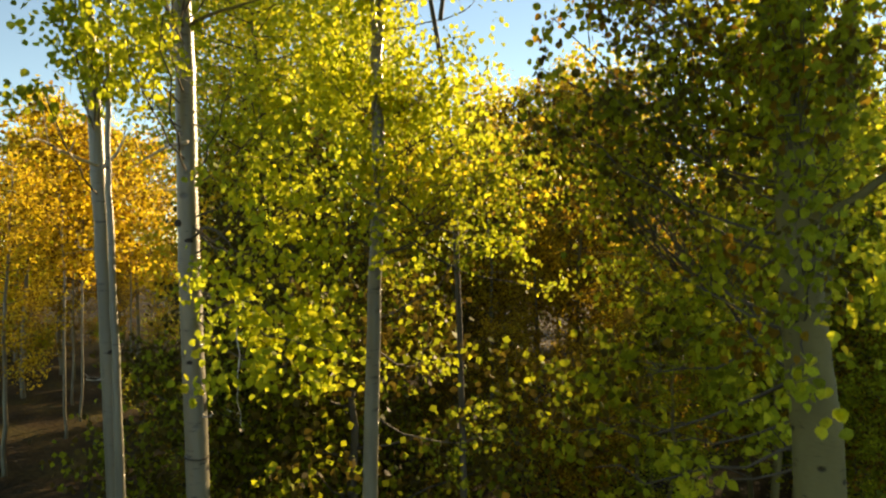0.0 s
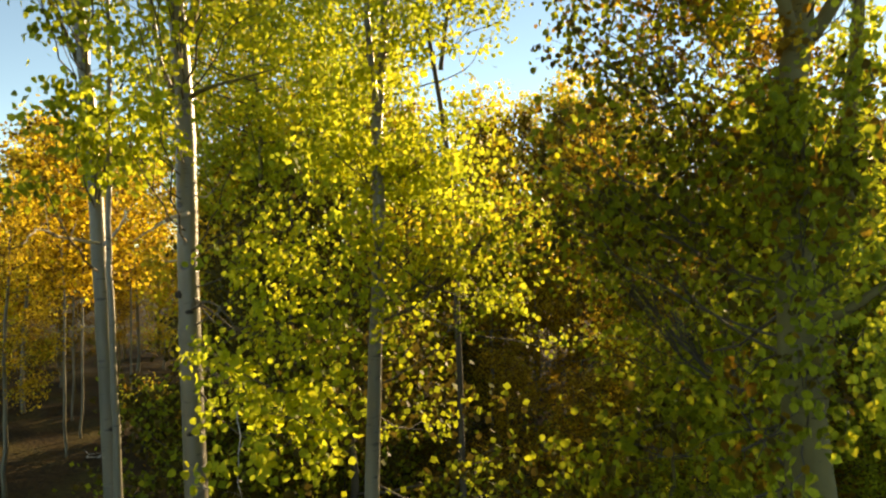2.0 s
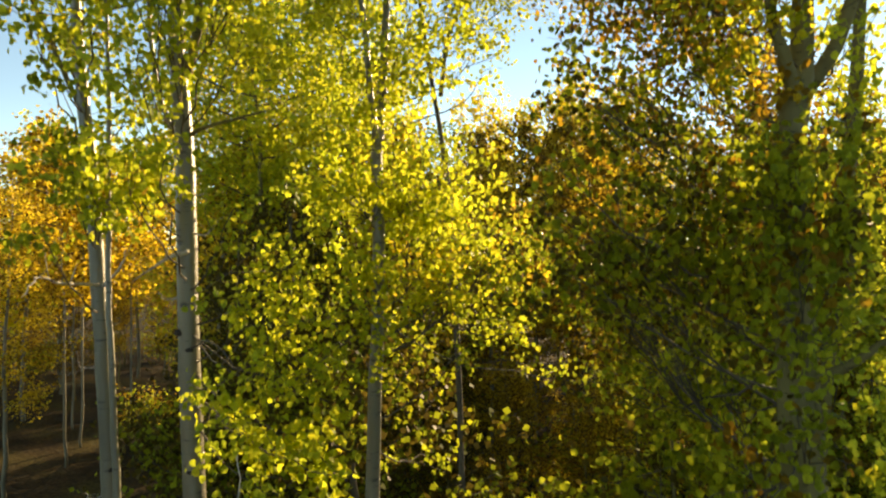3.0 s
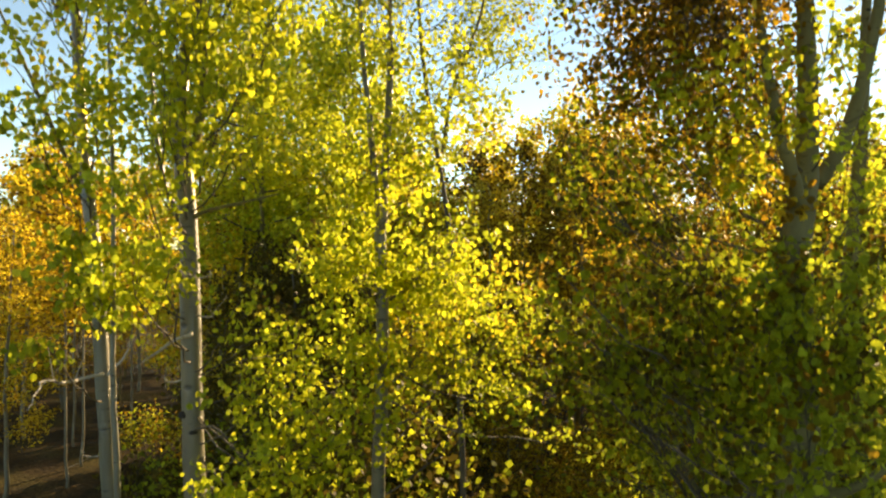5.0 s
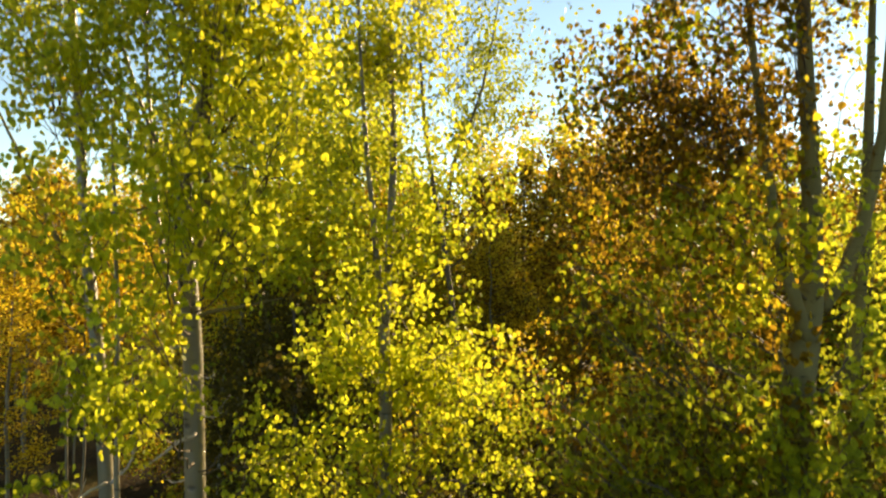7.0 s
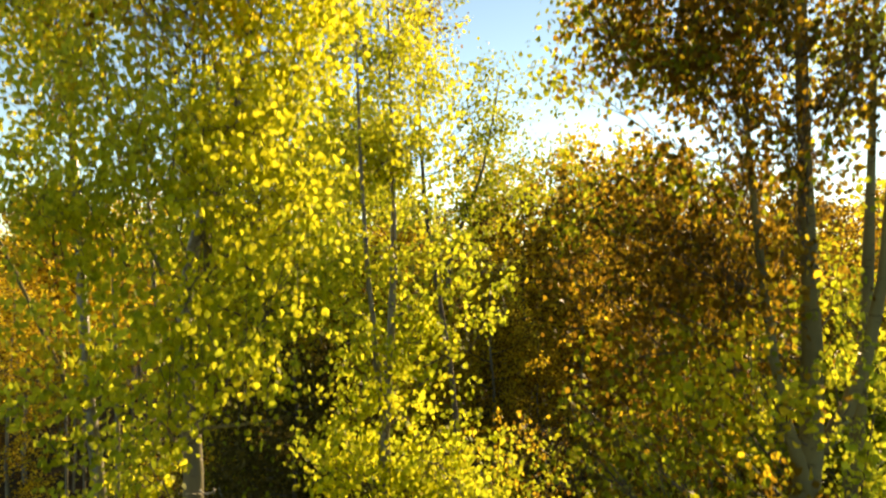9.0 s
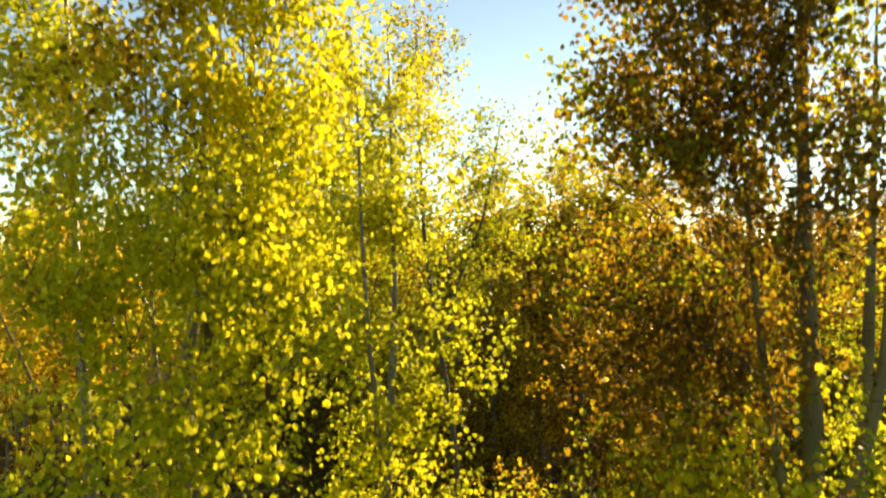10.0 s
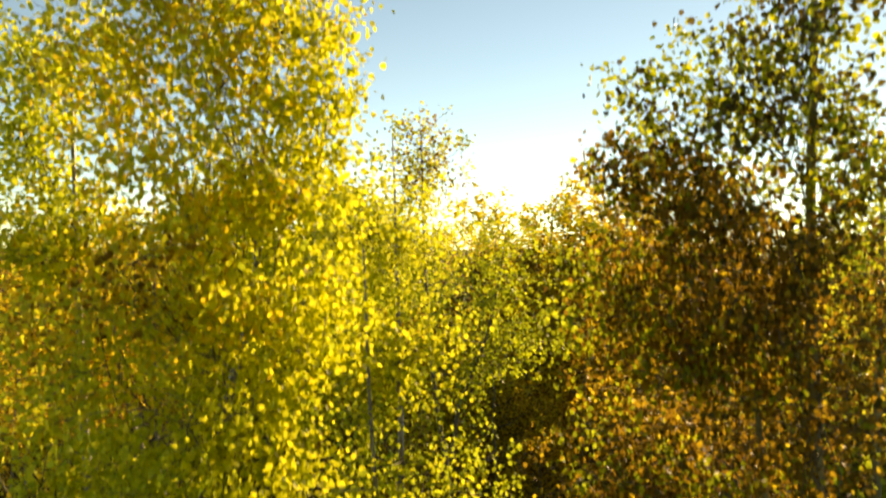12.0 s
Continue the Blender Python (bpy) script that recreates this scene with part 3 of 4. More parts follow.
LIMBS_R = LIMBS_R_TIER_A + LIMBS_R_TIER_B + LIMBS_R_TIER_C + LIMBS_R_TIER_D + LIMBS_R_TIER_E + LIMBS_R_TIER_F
# D in the upper rows likewise paints the crown's shade into its leaves
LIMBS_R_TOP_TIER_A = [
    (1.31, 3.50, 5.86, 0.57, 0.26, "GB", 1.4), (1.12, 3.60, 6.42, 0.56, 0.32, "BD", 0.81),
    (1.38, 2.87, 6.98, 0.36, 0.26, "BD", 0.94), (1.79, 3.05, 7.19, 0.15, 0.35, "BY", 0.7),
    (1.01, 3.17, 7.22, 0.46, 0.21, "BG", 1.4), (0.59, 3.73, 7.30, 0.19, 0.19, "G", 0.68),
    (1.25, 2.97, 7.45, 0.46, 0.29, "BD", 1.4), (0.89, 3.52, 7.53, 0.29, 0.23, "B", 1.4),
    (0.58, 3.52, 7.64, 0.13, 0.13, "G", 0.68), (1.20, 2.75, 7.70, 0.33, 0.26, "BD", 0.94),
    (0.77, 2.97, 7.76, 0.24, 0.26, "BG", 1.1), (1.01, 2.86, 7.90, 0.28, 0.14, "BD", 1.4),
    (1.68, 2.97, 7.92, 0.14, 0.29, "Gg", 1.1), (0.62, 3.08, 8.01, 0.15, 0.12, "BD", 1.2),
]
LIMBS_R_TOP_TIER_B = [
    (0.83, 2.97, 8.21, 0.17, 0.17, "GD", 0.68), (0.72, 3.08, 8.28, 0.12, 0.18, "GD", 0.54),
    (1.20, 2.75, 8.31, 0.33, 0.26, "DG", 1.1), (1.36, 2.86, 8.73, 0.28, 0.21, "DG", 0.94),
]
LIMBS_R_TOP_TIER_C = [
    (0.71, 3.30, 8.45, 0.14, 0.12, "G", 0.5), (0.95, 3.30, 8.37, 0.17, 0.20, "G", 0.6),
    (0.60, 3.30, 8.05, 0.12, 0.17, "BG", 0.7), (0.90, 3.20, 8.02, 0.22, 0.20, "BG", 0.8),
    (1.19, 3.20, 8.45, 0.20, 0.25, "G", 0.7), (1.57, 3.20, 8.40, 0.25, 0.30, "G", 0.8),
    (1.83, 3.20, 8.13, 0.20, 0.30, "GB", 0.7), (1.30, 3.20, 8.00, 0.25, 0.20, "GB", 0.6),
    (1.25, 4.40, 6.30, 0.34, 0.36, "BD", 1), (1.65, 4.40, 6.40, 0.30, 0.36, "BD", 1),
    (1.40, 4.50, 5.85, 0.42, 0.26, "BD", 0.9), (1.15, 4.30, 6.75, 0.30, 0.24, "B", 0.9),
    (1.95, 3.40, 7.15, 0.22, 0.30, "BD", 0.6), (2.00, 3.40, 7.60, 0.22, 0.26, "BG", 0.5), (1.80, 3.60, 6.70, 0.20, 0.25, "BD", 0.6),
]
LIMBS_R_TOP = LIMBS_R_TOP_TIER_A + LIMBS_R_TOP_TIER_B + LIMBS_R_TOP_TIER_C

# slender aspen with a leaning upper trunk
aspen = tree_root("aspen", "leaning pale aspen with green leaves and dead limbs")
A_PATH = [(-1.73, 3.76, -0.1), (-1.755, 3.76, 1.2), (-1.77, 3.75, 2.66), (-1.81, 3.75, 3.52), (-1.845, 3.72, 4.42), (-1.88, 3.70, 5.10), (-1.94, 3.70, 5.65), (-1.97, 3.70, 6.2), (-2.10, 3.85, 7.06), (-2.21, 3.96, 8.62)]
A_AXIS = trunk_part(aspen, A_PATH, [0.060, 0.050, 0.043, 0.040, 0.038, 0.036, 0.031, 0.025, 0.020, 0.007], BARK)
trunk_part(aspen, [(-1.93, 3.70, 5.38), (-2.03, 3.67, 5.62), (-2.14, 3.64, 5.90), (-2.26, 3.62, 6.20), (-2.40, 3.60, 6.50)], [0.016, 0.013, 0.011, 0.009, 0.003], BARK_GREY, name="limb", sides=8)
trunk_part(aspen, [(-1.95, 3.70, 5.80), (-1.82, 3.62, 5.86), (-1.65, 3.56, 5.87), (-1.48, 3.50, 5.90)], [0.015, 0.012, 0.009, 0.003], BARK_GREY, name="limb", sides=8)
for row in LIMBS_A:
    spray(aspen, A_AXIS, row[:6] + (row[6] * 0.85,), pick=8 if row[2] < 6 else 0)
bare_branch(aspen, [(-1.83, 3.72, 4.42), (-1.72, 3.68, 4.52), (-1.67, 3.66, 4.63)], 0.012)
bare_branch(aspen, [(-1.83, 3.70, 4.44), (-1.83, 3.30, 4.47), (-1.84, 3.15, 4.50), (-1.76, 2.90, 4.43)], 0.009)
scar_part(aspen, (-1.77, 3.708, 3.45), (0.2, -1, 0), 0.02, 0.012)

# thin sunlit stem beside it
aspen_2 = tree_root("aspen", "thin young aspen with sunlit white bark")
A2_PATH = [(-1.58, 3.53, -0.1), (-1.635, 3.53, 2.6), (-1.674, 3.53, 3.81), (-1.70, 3.53, 4.40), (-1.71, 3.55, 5.40), (-1.76, 3.60, 6.40)]
A2_AXIS = trunk_part(aspen_2, A2_PATH, [0.034, 0.025, 0.017, 0.0145, 0.011, 0.005], BARK, sides=12)
for row in [(-1.71, 3.80, 5.40, 0.16, 0.16, "gY", 0.8), (-1.97, 3.90, 5.80, 0.18, 0.2, "gG", 0.7), (-1.74, 3.85, 6.30, 0.2, 0.2, "Yg", 0.8)]:
    spray(aspen_2, A2_AXIS, row)

# tall pale aspen with a forked head
aspen_3 = tree_root("aspen", "tall pale aspen with a forked head and yellow crown")
B_PATH = [(-1.37, 4.0, -0.1), (-1.39, 4.0, 1.2), (-1.415, 4.02, 2.57), (-1.452, 4.04, 3.4), (-1.485, 4.05, 4.2), (-1.50, 4.05, 5.05), (-1.51, 4.00, 5.50), (-1.53, 3.98, 5.95), (-1.44, 3.99, 6.5), (-1.28, 4.02, 7.0), (-1.19, 4.09, 7.62), (-1.11, 4.07, 9.29)]
B_AXIS = trunk_part(aspen_3, B_PATH, [0.10, 0.078, 0.066, 0.064, 0.060, 0.056, 0.052, 0.042, 0.034, 0.028, 0.02, 0.006], BARK, sides=20)
trunk_part(aspen_3, [(-1.51, 4.04, 5.16), (-1.59, 4.02, 5.37), (-1.64, 4.00, 5.55), (-1.67, 3.96, 5.90), (-1.70, 3.88, 6.83), (-1.66, 3.76, 8.40)], [0.018, 0.015, 0.014, 0.013, 0.010, 0.004], BARK, name="limb", sides=10)
trunk_part(aspen_3, [(-1.50, 4.01, 5.58), (-1.42, 3.97, 5.80), (-1.38, 3.93, 6.05), (-1.35, 3.80, 7.06), (-1.33, 3.68, 8.17)], [0.030, 0.027, 0.023, 0.014, 0.005], BARK_GREY, name="limb", sides=10)
trunk_part(aspen_3, [(-1.50, 4.03, 5.27), (-1.37, 3.97, 5.32), (-1.16, 3.90, 5.36), (-0.93, 3.85, 5.41)], [0.016, 0.012, 0.009, 0.003], BARK_GREY, name="limb", sides=8)
for row in LIMBS_B:
    spray(aspen_3, B_AXIS, row[:6] + (row[6] * (0.88 if row[2] < 6.0 else 0.78),), pick=60 if row[2] < 3.7 else 6 if row[2] < 6.0 else 0)
scar_part(aspen_3, (-1.53, 4.0, 4.15), (-0.5, -1, 0), 0.032, 0.022)
scar_part(aspen_3, (-1.46, 3.99, 4.05), (0.25, -1, 0), 0.028, 0.014)
scar_part(aspen_3, (-1.45, 3.978, 3.35), (0.2, -1, 0), 0.022, 0.012)
bare_branch(aspen_3, [(-1.45, 4.0, 4.06), (-1.30, 3.85, 4.12), (-1.12, 3.75, 4.0), (-1.0, 3.7, 3.9)], 0.008, TWIG, "thin bare twig")
bare_branch(aspen_3, [(-1.46, 4.00, 4.62), (-1.60, 3.90, 4.55), (-1.72, 3.85, 4.45)], 0.013)
bare_branch(aspen_3, [(-1.05, 3.55, 3.6), (-1.03, 3.5, 3.3), (-1.0, 3.5, 3.08)], 0.004, DEADWOOD, "hanging bare twig")


for z, side, out in [(4.95, 1, 0.10), (4.72, 1, 0.14), (4.35, -1, 0.09), (3.72, 1, 0.08), (5.12, -1, 0.12), (3.05, 1, 0.07)]:
    p = trunk_at(B_AXIS, z)
    bare_branch(aspen_3, [p + Vector((0.05 * side, -0.03, 0)), p + Vector(((0.05 + 0.6 * out) * side, -0.06, -0.01)), p + Vector(((0.05 + out) * side, -0.08, 0.03))], 0.006, DEADWOOD, "short dead stub")
for z, side, out in [(4.0, -1, 0.08), (3.3, -1, 0.07), (4.9, -1, 0.14)]:
    p = trunk_at(A_AXIS, z)
    bare_branch(aspen, [p + Vector((0.03 * side, -0.02, 0)), p + Vector(((0.03 + 0.6 * out) * side, -0.05, 0.0)), p + Vector(((0.03 + out) * side, -0.07, 0.04))], 0.005, DEADWOOD, "short dead stub")


def bark_ring(tree, at, r):
    """A raised dark collar round the trunk."""
    verts, faces = [], []
    pts = [(at[0] + r * math.cos(a), at[1] + r * math.sin(a), at[2] + 0.004 * math.sin(2 * a)) for a in [2 * math.pi * k / 20 for k in range(21)]]
    tube(pts, [0.005] * 21, 5, verts, faces)
    part_of("bark_ring", mesh_from("bark_ring", verts, faces, SCAR), tree, "dark raised ring of old bark")


for stem in ([(-1.33, 3.9, 6.9), (-1.27, 3.75, 7.3), (-1.36, 3.6, 7.75), (-1.42, 3.5, 8.2)], [(-1.2, 4.0, 7.4), (-1.1, 3.85, 7.8), (-1.05, 3.7, 8.3), (-1.0, 3.6, 8.7)], [(-1.12, 4.0, 7.9), (-0.98, 3.8, 8.15), (-0.9, 3.7, 8.5), (-0.86, 3.6, 8.9)], [(-1.62, 3.9, 6.2), (-1.72, 3.75, 6.6), (-1.78, 3.6, 7.1), (-1.76, 3.5, 7.6)]):
    trunk_part(aspen_3, stem, [0.014, 0.011, 0.008, 0.003], BARK, name="limb", sides=8)
bark_ring(aspen_3, (-1.423, 4.018, 2.80), 0.066)

# middle aspen
aspen_4 = tree_root("aspen", "slim grey aspen with a full bright yellow crown")
C_PATH = [(-0.47, 4.3, -0.1), (-0.46, 4.3, 1.3), (-0.45, 4.3, 2.47), (-0.43, 4.3, 3.44), (-0.40, 4.30, 4.50), (-0.41, 4.30, 5.20), (-0.38, 4.38, 5.70), (-0.37, 4.50, 6.27), (-0.40, 4.87, 6.95), (-0.47, 5.17, 8.51)]
C_AXIS = trunk_part(aspen_4, C_PATH, [0.07, 0.055, 0.047, 0.044, 0.040, 0.036, 0.026, 0.022, 0.016, 0.005], BARK)
trunk_part(aspen_4, [(-0.41, 4.30, 5.20), (-0.43, 4.24, 5.45), (-0.46, 4.20, 5.80), (-0.53, 4.20, 6.61), (-0.62, 4.51, 7.95)], [0.024, 0.021, 0.018, 0.012, 0.004], BARK, name="limb", sides=10)
for row in LIMBS_C:
    spray(aspen_4, C_AXIS, row[:6] + (row[6] * (0.8 if row[2] < 5.2 else 0.66),), pick=6 if row[2] < 5.5 else 0)

# small aspen behind, with a pointed top
aspen_5 = tree_root("aspen", "small aspen with a thin yellow pointed top")
D_PATH = [(0.2, 5.8, -0.1), (0.16, 5.8, 2.5), (0.05, 5.75, 5.00), (-0.21, 5.94, 6.83), (-0.29, 6.33, 8.73)]
D_AXIS = trunk_part(aspen_5, D_PATH, [0.034, 0.026, 0.022, 0.016, 0.004], TWIG, sides=12)
trunk_part(aspen_5, [(-0.02, 5.78, 5.9), (0.03, 5.75, 6.33), (0.13, 5.72, 6.60), (0.26, 5.7, 6.95), (0.36, 5.7, 7.4), (0.42, 5.72, 7.8)], [0.020, 0.017, 0.014, 0.011, 0.007, 0.003], TWIG, name="limb", sides=8)
for row in LIMBS_D:
    spray(aspen_5, D_AXIS, row[:6] + (row[6] * (0.6 if row[2] < 7.2 else 0.45),))

# thick near aspen with a forked head
aspen_6 = tree_root("aspen", "thick old aspen with a fork and a shaded crown")
R_PATH = [(1.44, 2.55, -0.1), (1.43, 2.57, 1.5), (1.41, 2.6, 3.07), (1.42, 2.7, 3.54), (1.425, 2.8, 4.09), (1.49, 3.00, 5.00), (1.65, 3.20, 5.50), (1.70, 3.30, 6.10), (1.74, 3.44, 6.83), (1.71, 3.41, 7.95), (1.69, 3.30, 9.62)]
R_AXIS = trunk_part(aspen_6, R_PATH, [0.14, 0.105, 0.092, 0.086, 0.078, 0.070, 0.052, 0.042, 0.034, 0.024, 0.006], BARK_GREY, sides=20)
trunk_part(aspen_6, [(1.58, 3.08, 5.22), (1.50, 3.05, 5.45), (1.44, 3.06, 5.70), (1.38, 3.15, 6.40), (1.31, 3.30, 7.95)], [0.036, 0.030, 0.024, 0.018, 0.005], BARK_GREY, name="limb", sides=10)
trunk_part(aspen_6, [(1.71, 3.24, 5.40), (1.85, 3.25, 5.62), (1.95, 3.20, 6.06), (2.01, 3.21, 6.50), (2.24, 3.41, 7.95)], [0.040, 0.033, 0.027, 0.022, 0.007], BARK_GREY, name="limb", sides=10)
trunk_part(aspen_6, [(1.43, 2.78, 4.1), (1.56, 2.7, 4.17), (1.72, 2.65, 4.30), (1.90, 2.60, 4.42)], [0.028, 0.02, 0.014, 0.006], BARK_GREY, name="limb", sides=8)
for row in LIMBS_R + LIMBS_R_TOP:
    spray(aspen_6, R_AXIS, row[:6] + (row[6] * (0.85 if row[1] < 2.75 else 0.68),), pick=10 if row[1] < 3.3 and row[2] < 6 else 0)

# dark slim stem behind it
aspen_7 = tree_root("aspen", "dark slim aspen stem behind the thick one")
E_PATH = [(2.1, 4.3, -0.1), (2.25, 4.3, 2.5), (2.40, 4.30, 4.30), (2.51, 4.30, 5.20), (2.58, 4.30, 6.20), (2.90, 4.73, 8.40)]
E_AXIS = trunk_part(aspen_7, E_PATH, [0.07, 0.055, 0.048, 0.042, 0.034, 0.006], BARK_GREY, sides=12)
for row in [(2.55, 4.2, 4.9, 0.3, 0.4, "gY", 0.8), (2.42, 4.2, 4.3, 0.25, 0.35, "Yg", 0.8), (2.6, 4.3, 5.7, 0.3, 0.25, "gY", 0.5), (2.9, 4.4, 6.6, 0.3, 0.3, "YO", 0.3), (2.6, 4.6, 7.6, 0.35, 0.4, "gY", 0.35), (2.8, 4.2, 3.8, 0.3, 0.4, "gY", 0.8)]:
    spray(aspen_7, E_AXIS, row)


# ---- the wood behind ----
rng = np.random.default_rng(21)
def wood_tree(palette, height, crown_from, leaves, size, label, bark, girth=1.0):
    """A whole aspen at the origin: trunk, limbs and crown."""
    tree = new("aspen")
    tagged(tree, label, "tree", "aspens of the wood behind")
    lean = rng.normal(size=2) * 0.25
    path = [(lean[0] * t * t, lean[1] * t * t, -0.2 + t * (height + 0.2)) for t in (0, 0.25, 0.5, 0.75, 1.0)]
    axis = trunk_part(tree, path, [girth * r for r in (0.066, 0.056, 0.044, 0.028, 0.006)], bark, steps=4, sides=9, wobble=0.03 * girth)
    verts, faces, at = [], [], []
    limbs = 26
    for i in range(limbs):
        f = (i + rng.random()) / limbs
        z = crown_from + (height - crown_from) * f
        foot = trunk_at(axis, z - 0.25)
        reach = (0.35 + 1.0 * math.sin(math.pi * min(1, 0.18 + 0.80 * f)) ** 0.8) * rng.uniform(0.7, 1.15)
        a = i * 2.4 + rng.normal() * 0.3
        tip = foot + Vector((math.cos(a) * reach, math.sin(a) * reach, 0.35 * reach + 0.15))
        limb = curve_path(foot, tip, 0.08 * reach, 4, 0.04)
        tube(limb, [0.016, 0.012, 0.009, 0.006, 0.002], 4, verts, faces)
        per = int(leaves / limbs)
        t = rng.random(per) ** 0.7
        pts = np.array([tuple(limb[0].lerp(tip, 0.25 + 0.8 * q)) for q in t])
        knots = rng.normal(size=(9, 3)) * np.array([0.26, 0.26, 0.22])
        at.append(pts + knots[rng.integers(0, 9, per)] + rng.normal(size=(per, 3)) * 0.08)
    part_of("branchwork", mesh_from("branchwork", verts, faces, TWIG), tree, kind="stuff")
    at = np.concatenate(at)
    part_of("crown", leaves_mesh("crown", at, size, letters_for(palette, len(at)), BLADE_FAR, FACES_FAR), tree, kind="stuff")
    return tree


KINDS = {
    "gold": ("OY", 8.6, 2.6, "gold-leaved aspen in the wood behind", BARK),
    "rust": ("BO", 8.4, 2.8, "rust-brown aspen in the wood behind", BARK_GREY),
    "amber": ("OB", 8.8, 2.5, "amber-leaved aspen in the wood behind", BARK),
    "yellow": ("YO", 8.5, 2.6, "yellow aspen in the wood behind", BARK_GREY),
    "lime": ("gY", 8.0, 2.0, "yellow-green aspen in the wood behind", BARK_GREY),
    # a rust aspen with shade mixed into its leaf colour by D leaves
    "shaded_rust": ("BD", 8.4, 1.8, "rust-brown aspen in the wood behind, shade mixed into its leaves", BARK_GREY),
    # shade put into leaf and bark colour, to fill gaps between the trunks
    "dark": ("DD", 5.6, 0.4, "low added tree with shade put into its leaf colour", TWIG),
    # green growth; its D leaves carry the shade, even where sun reaches
    "bush": ("DG", 3.6, 0.3, "dense green thicket with shade put into its leaf colour", TWIG),
    "slim": ("OB", 7.8, 4.0, "slim amber aspen with a thin crooked pale stem", BARK),
    "high": ("gY", 9.2, 5.5, "tall slim aspen with a high yellow-green crown", BARK_GREY),
    "green": ("Gg", 7.6, 1.6, "green aspen in the wood behind", BARK_GREY),
}
WOOD = {}


def wood_kind(kind, near):
    """The first tree of a kind, with finer leaves where it stands near."""
    palette, height, crown_from, label, bark = KINDS[kind]
    leaves, size = (8800, 0.070) if near else (4500, 0.103)
    return wood_tree(palette, height, crown_from, leaves, size, label, bark, 0.55 if kind == "slim" else 1.0)


def plant(kind, x, y, scale, turn):
    """Set a tree down; sunward of the grove, heights are capped to steer the sunlight."""
    across, along = x * math.cos(SUN_AZ) - y * math.sin(SUN_AZ), x * math.sin(SUN_AZ) + y * math.cos(SUN_AZ)
    if -4.8 < across < 2.4 and along > 5:
        # base: height above which this band of the grove gets sun
        base = 1.8 if across < -2.9 else 2.9 if across < -1.9 else 3.6 if across < -1.4 else 6.1 if across < -0.65 else 4.2
        scale = min(scale, (base + 0.285 * (along - 3.0)) / KINDS[kind][1])
    m = Matrix.Translation((x, y, ground_height(x, y))) @ Matrix.Rotation(turn, 4, "Z") @ Matrix.Diagonal((scale * (1.0 + 0.12 * math.sin(turn)), scale, scale, 1))
    near = 4 < y < 14
    if (kind, near) in WOOD:
        copy_thing(WOOD[kind, near], m)
    else:
        WOOD[kind, near] = wood_kind(kind, near)
        WOOD[kind, near].matrix_basis = m


def plant_wood():
    place = np.random.default_rng(12)
    spots = []
    near = [(-1.7, 3.7), (-1.4, 4.0), (-0.4, 4.3), (0, 5.8), (1.45, 2.6), (2.2, 4.3)]
    tries = 0
    while len(spots) < 118 and tries < 9000:
        tries += 1
        y = 7.5 + 34 * place.random() ** 1.3
        x = place.uniform(-0.85, 0.95) * y
        gap = 1.5 + 0.03 * y + (0.5 if x < -0.25 * y else 0.0)
        if any((x - a) ** 2 + (y - b) ** 2 < gap * gap for a, b in spots + near):
            continue
        slot = x / y
        scale = place.uniform(0.86, 1.06)
        if 0.0 < slot < 0.27 and y < 15:
            scale = place.uniform(0.68, 0.78)
        if (0.02 < slot < 0.25 and y < 13) or (slot < -0.28 and y < 11.5):
            continue
        # taller here, hidden by the thick aspen, to throw shade on the gap
        if 0.3 < slot < 0.45 and y > 22:
            scale *= 1.15
        spots.append((x, y))
        if slot < -0.3:
            kinds = ["amber", "gold", "amber", "rust", "amber", "rust"]
        elif slot < 0.0:
            # the nearer dark trees stand in for shade under the wood
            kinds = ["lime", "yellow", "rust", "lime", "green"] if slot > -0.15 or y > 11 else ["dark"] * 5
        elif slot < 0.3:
            kinds = ["rust", "rust", "gold", "shaded_rust"] if y > 17 else ["rust", "shaded_rust", "shaded_rust"]
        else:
            kinds = ["shaded_rust", "green", "rust", "green"]
        kind, turn = kinds[int(place.integers(len(kinds)))], place.uniform(0, 6.28)
        across = x * math.cos(SUN_AZ) - y * math.sin(SUN_AZ)
        if (y > 18 and -16.8 < across < -14.3) or (slot < -0.45 and y < 16):  # a glade round the slim stems, open to the sun
            continue
        plant(kind, x, y, scale, turn)
    for x, y, k in [(-8.41, 15.5, "slim"), (-8.84, 17.0, "slim"), (-9.84, 18.5, "slim"), (-8.73, 19.4, "slim"), (-11.5, 19.0, "gold"), (3.5, 18.5, "gold"), (4.4, 19.5, "yellow"), (-3.0, 11.6, "rust"), (-2.6, 12.8, "yellow")]:
        plant(k, x, y, 0.95, place.uniform(0, 6.28))
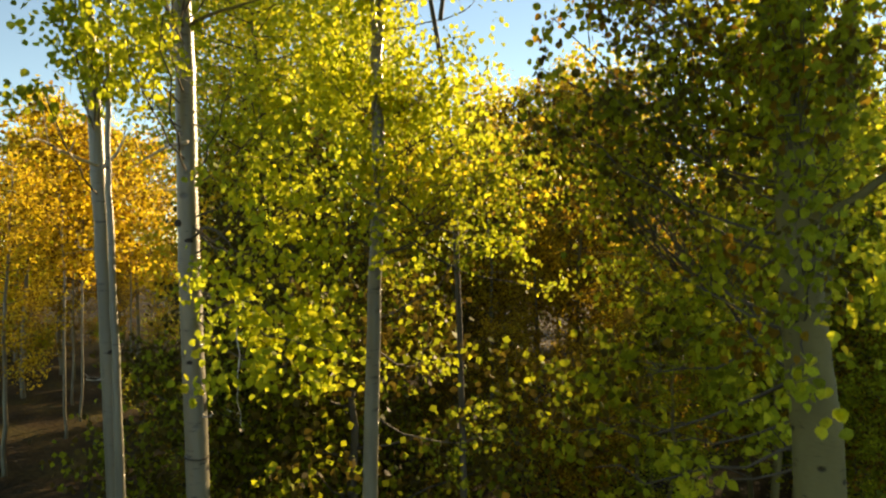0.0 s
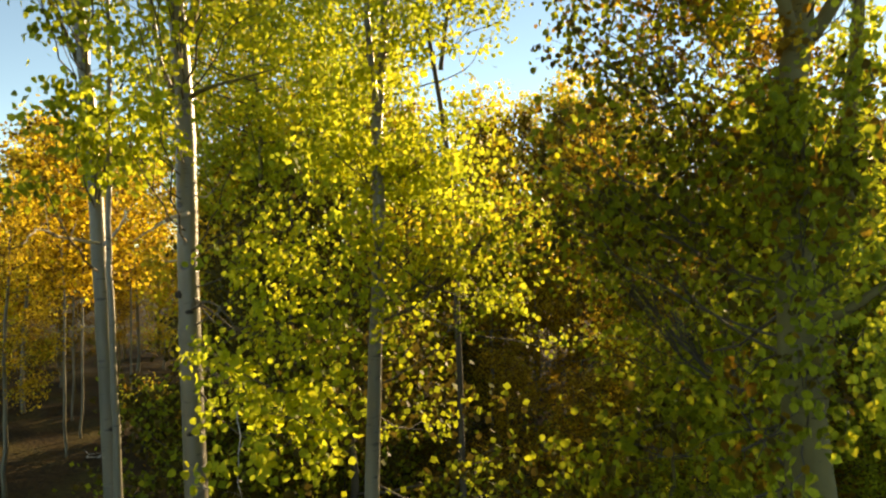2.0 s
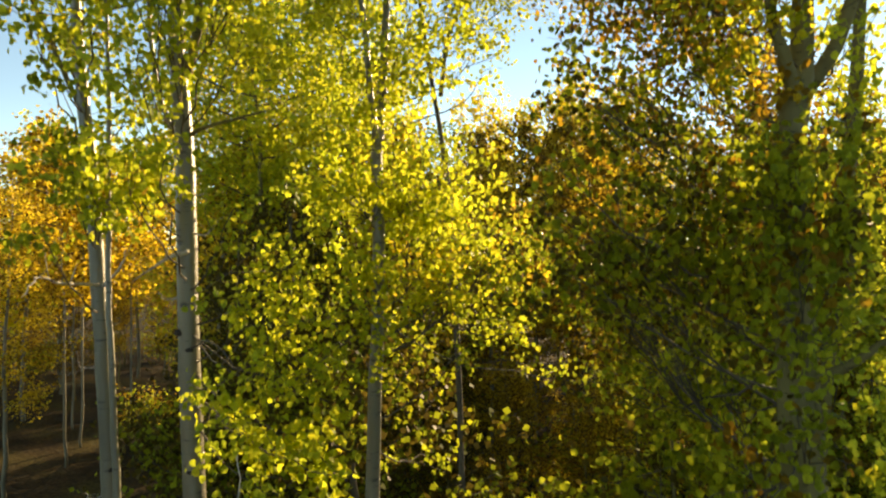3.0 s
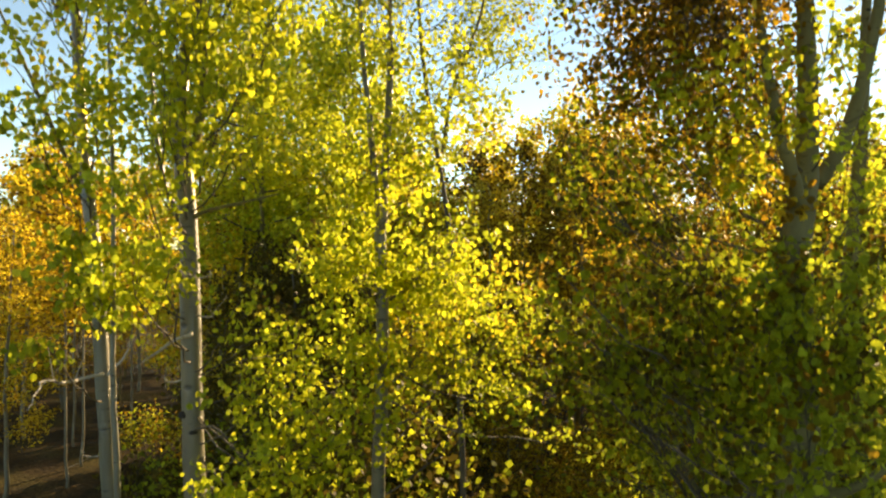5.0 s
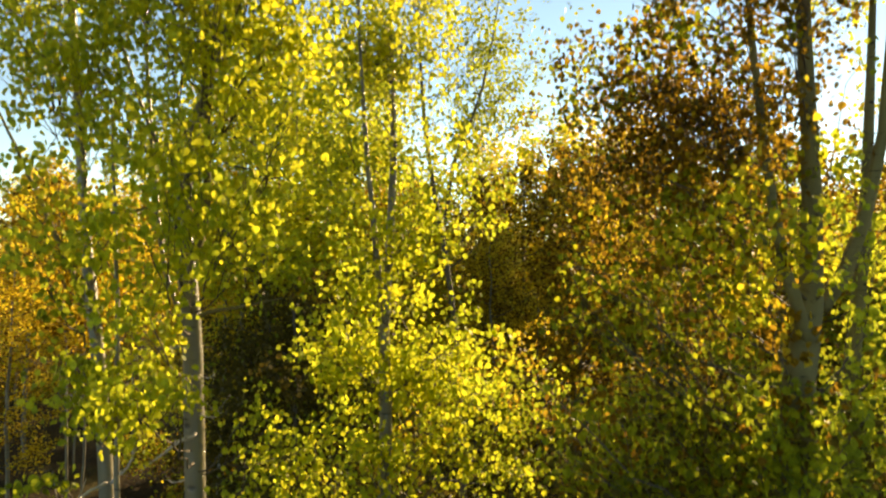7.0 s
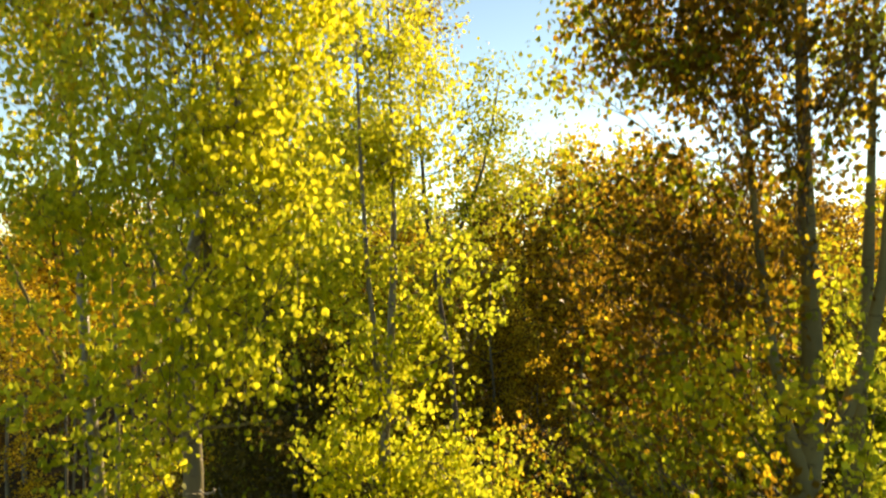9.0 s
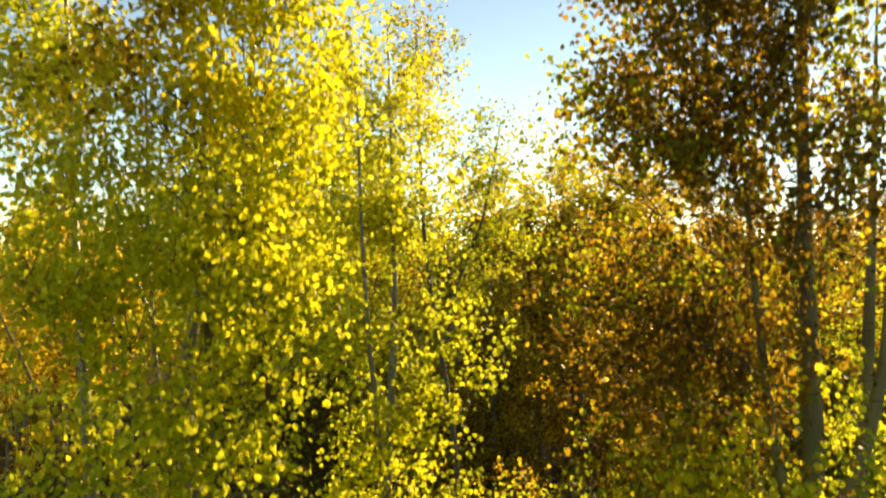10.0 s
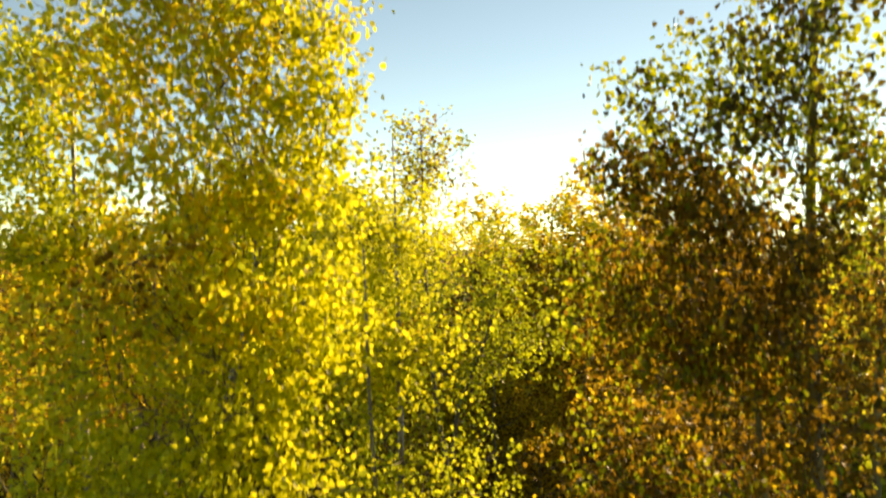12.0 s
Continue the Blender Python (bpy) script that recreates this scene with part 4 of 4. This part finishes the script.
    # the three low amber trees are rust ones, brightened to replace missing sun
    # trees hidden behind the thick aspen are added to block its sun
    for x, y, s, k in [(1.75, 8.6, 0.60, "rust"), (0.95, 9.6, 0.60, "rust"), (1.95, 16.6, 0.88, "rust"), (2.9, 15.8, 0.87, "rust"), (2.7, 20.0, 1.08, "yellow"), (3.9, 21.5, 1.10, "gold"), (1.7, 20.8, 1.06, "gold"), (4.9, 20.4, 1.09, "gold"), (2.6, 9.4, 0.60, "rust"), (5.5, 10.0, 0.85, "rust"), (4.9, 8.9, 1.12, "green"), (-2.4, 9.9, 0.98, "high"), (-1.45, 10.5, 0.96, "high"), (-3.3, 10.9, 0.97, "high"), (4.2, 13.4, 0.84, "shaded_rust"), (5.5, 13.6, 0.84, "rust"), (6.7, 13.8, 0.86, "green"), (3.2, 12.7, 0.8, "shaded_rust"), (0.9, 12.6, 0.72, "amber"), (1.8, 13.4, 0.76, "amber"), (0.3, 14.2, 0.74, "amber"), (2.7, 14.0, 0.76, "rust"), (3.9, 8.2, 1.0, "shaded_rust"), (5.2, 9.1, 1.05, "shaded_rust"), (4.95, 7.5, 1.0, "green"), (6.0, 11.0, 1.1, "rust"), (4.5, 10.2, 1.0, "shaded_rust")]:
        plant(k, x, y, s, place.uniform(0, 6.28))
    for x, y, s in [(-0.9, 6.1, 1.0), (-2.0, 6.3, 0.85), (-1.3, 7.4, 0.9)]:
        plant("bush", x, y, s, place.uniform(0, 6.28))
    for x, y, s, k in [(-11.4, 21.5, 0.46, "shaded_rust"), (-13.8, 23.0, 0.44, "shaded_rust"), (-10.2, 25.5, 0.50, "amber"), (-12.6, 19.4, 0.36, "shaded_rust"), (-15.4, 26.0, 0.5, "rust"), (-9.2, 28.0, 0.5, "rust"), (-12.6, 27.5, 0.55, "rust"), (-17.5, 29.0, 0.55, "amber"), (-14.6, 30.0, 0.55, "rust"), (-11.6, 31.5, 0.55, "amber"), (-19.6, 31.5, 0.55, "rust"), (-16.4, 22.8, 0.45, "rust"), (-10.8, 23.2, 0.42, "rust")]:
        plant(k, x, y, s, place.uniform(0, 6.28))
    # added dark-coloured trees in place of the wood's deep shade
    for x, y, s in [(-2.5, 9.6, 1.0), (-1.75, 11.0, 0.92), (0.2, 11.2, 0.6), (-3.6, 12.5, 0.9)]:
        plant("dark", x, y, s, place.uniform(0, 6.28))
    # unseen ring added behind the camera; closes the horizon and shapes the fill light
    for i in range(22):
        a = radians(-180 + i * 8.4)
        r = place.uniform(22, 30)
        plant(["yellow", "gold", "amber", "lime", "yellow"][i % 5], r * math.cos(a), r * math.sin(a), place.uniform(0.8, 1.0), place.uniform(0, 6.28))
    plant("amber", -8.2, 13.0, 0.95, 1.1)


plant_wood()


# ---- undergrowth ----
def shrub(palette, label, leaves):
    ob = new("shrub")
    tagged(ob, label, "shrub", "undergrowth of the wood")
    verts, faces, at = [], [], []
    for i in range(14):
        a, r = rng.uniform(0, 6.28), rng.uniform(0.2, 0.75)
        tip = Vector((math.cos(a) * r, math.sin(a) * r, rng.uniform(0.6, 1.3)))
        stem = curve_path((math.cos(a) * 0.06, math.sin(a) * 0.06, -0.1), tip, -0.08, 4, 0.03)
        tube(stem, [0.010, 0.008, 0.006, 0.004, 0.001], 4, verts, faces)
        per = leaves // 14
        q = rng.random(per) ** 0.6
        at.append(np.array([tuple(stem[1].lerp(tip, v)) for v in q]) + rng.normal(size=(per, 3)) * 0.13)
    part_of("branchwork", mesh_from("branchwork", verts, faces, TWIG), ob, kind="stuff")
    at = np.concatenate(at)
    part_of("foliage", leaves_mesh("foliage", at, 0.055, letters_for(palette, len(at)), BLADE_FAR, FACES_FAR), ob, kind="stuff")
    return ob


SHRUBS = [shrub("GB", "low dark green shrub on the forest floor", 1800), shrub("BG", "low brown shrub on the forest floor", 1500)]
placed = [False, False]
for i in range(80):
    y = 4.5 + 26 * rng.random()
    x = rng.uniform(-0.75, 0.9) * y
    k = int(rng.integers(2))
    s = rng.uniform(0.7, 1.5)
    m = Matrix.Translation((x, y, ground_height(x, y))) @ Matrix.Rotation(rng.uniform(0, 6.28), 4, "Z") @ Matrix.Diagonal((s, s, s * 0.9, 1))
    if x < -0.45 * y and 9 < y < 17:
        continue
    if placed[k]:
        copy_thing(SHRUBS[k], m)
    else:
        SHRUBS[k].matrix_basis, placed[k] = m, True
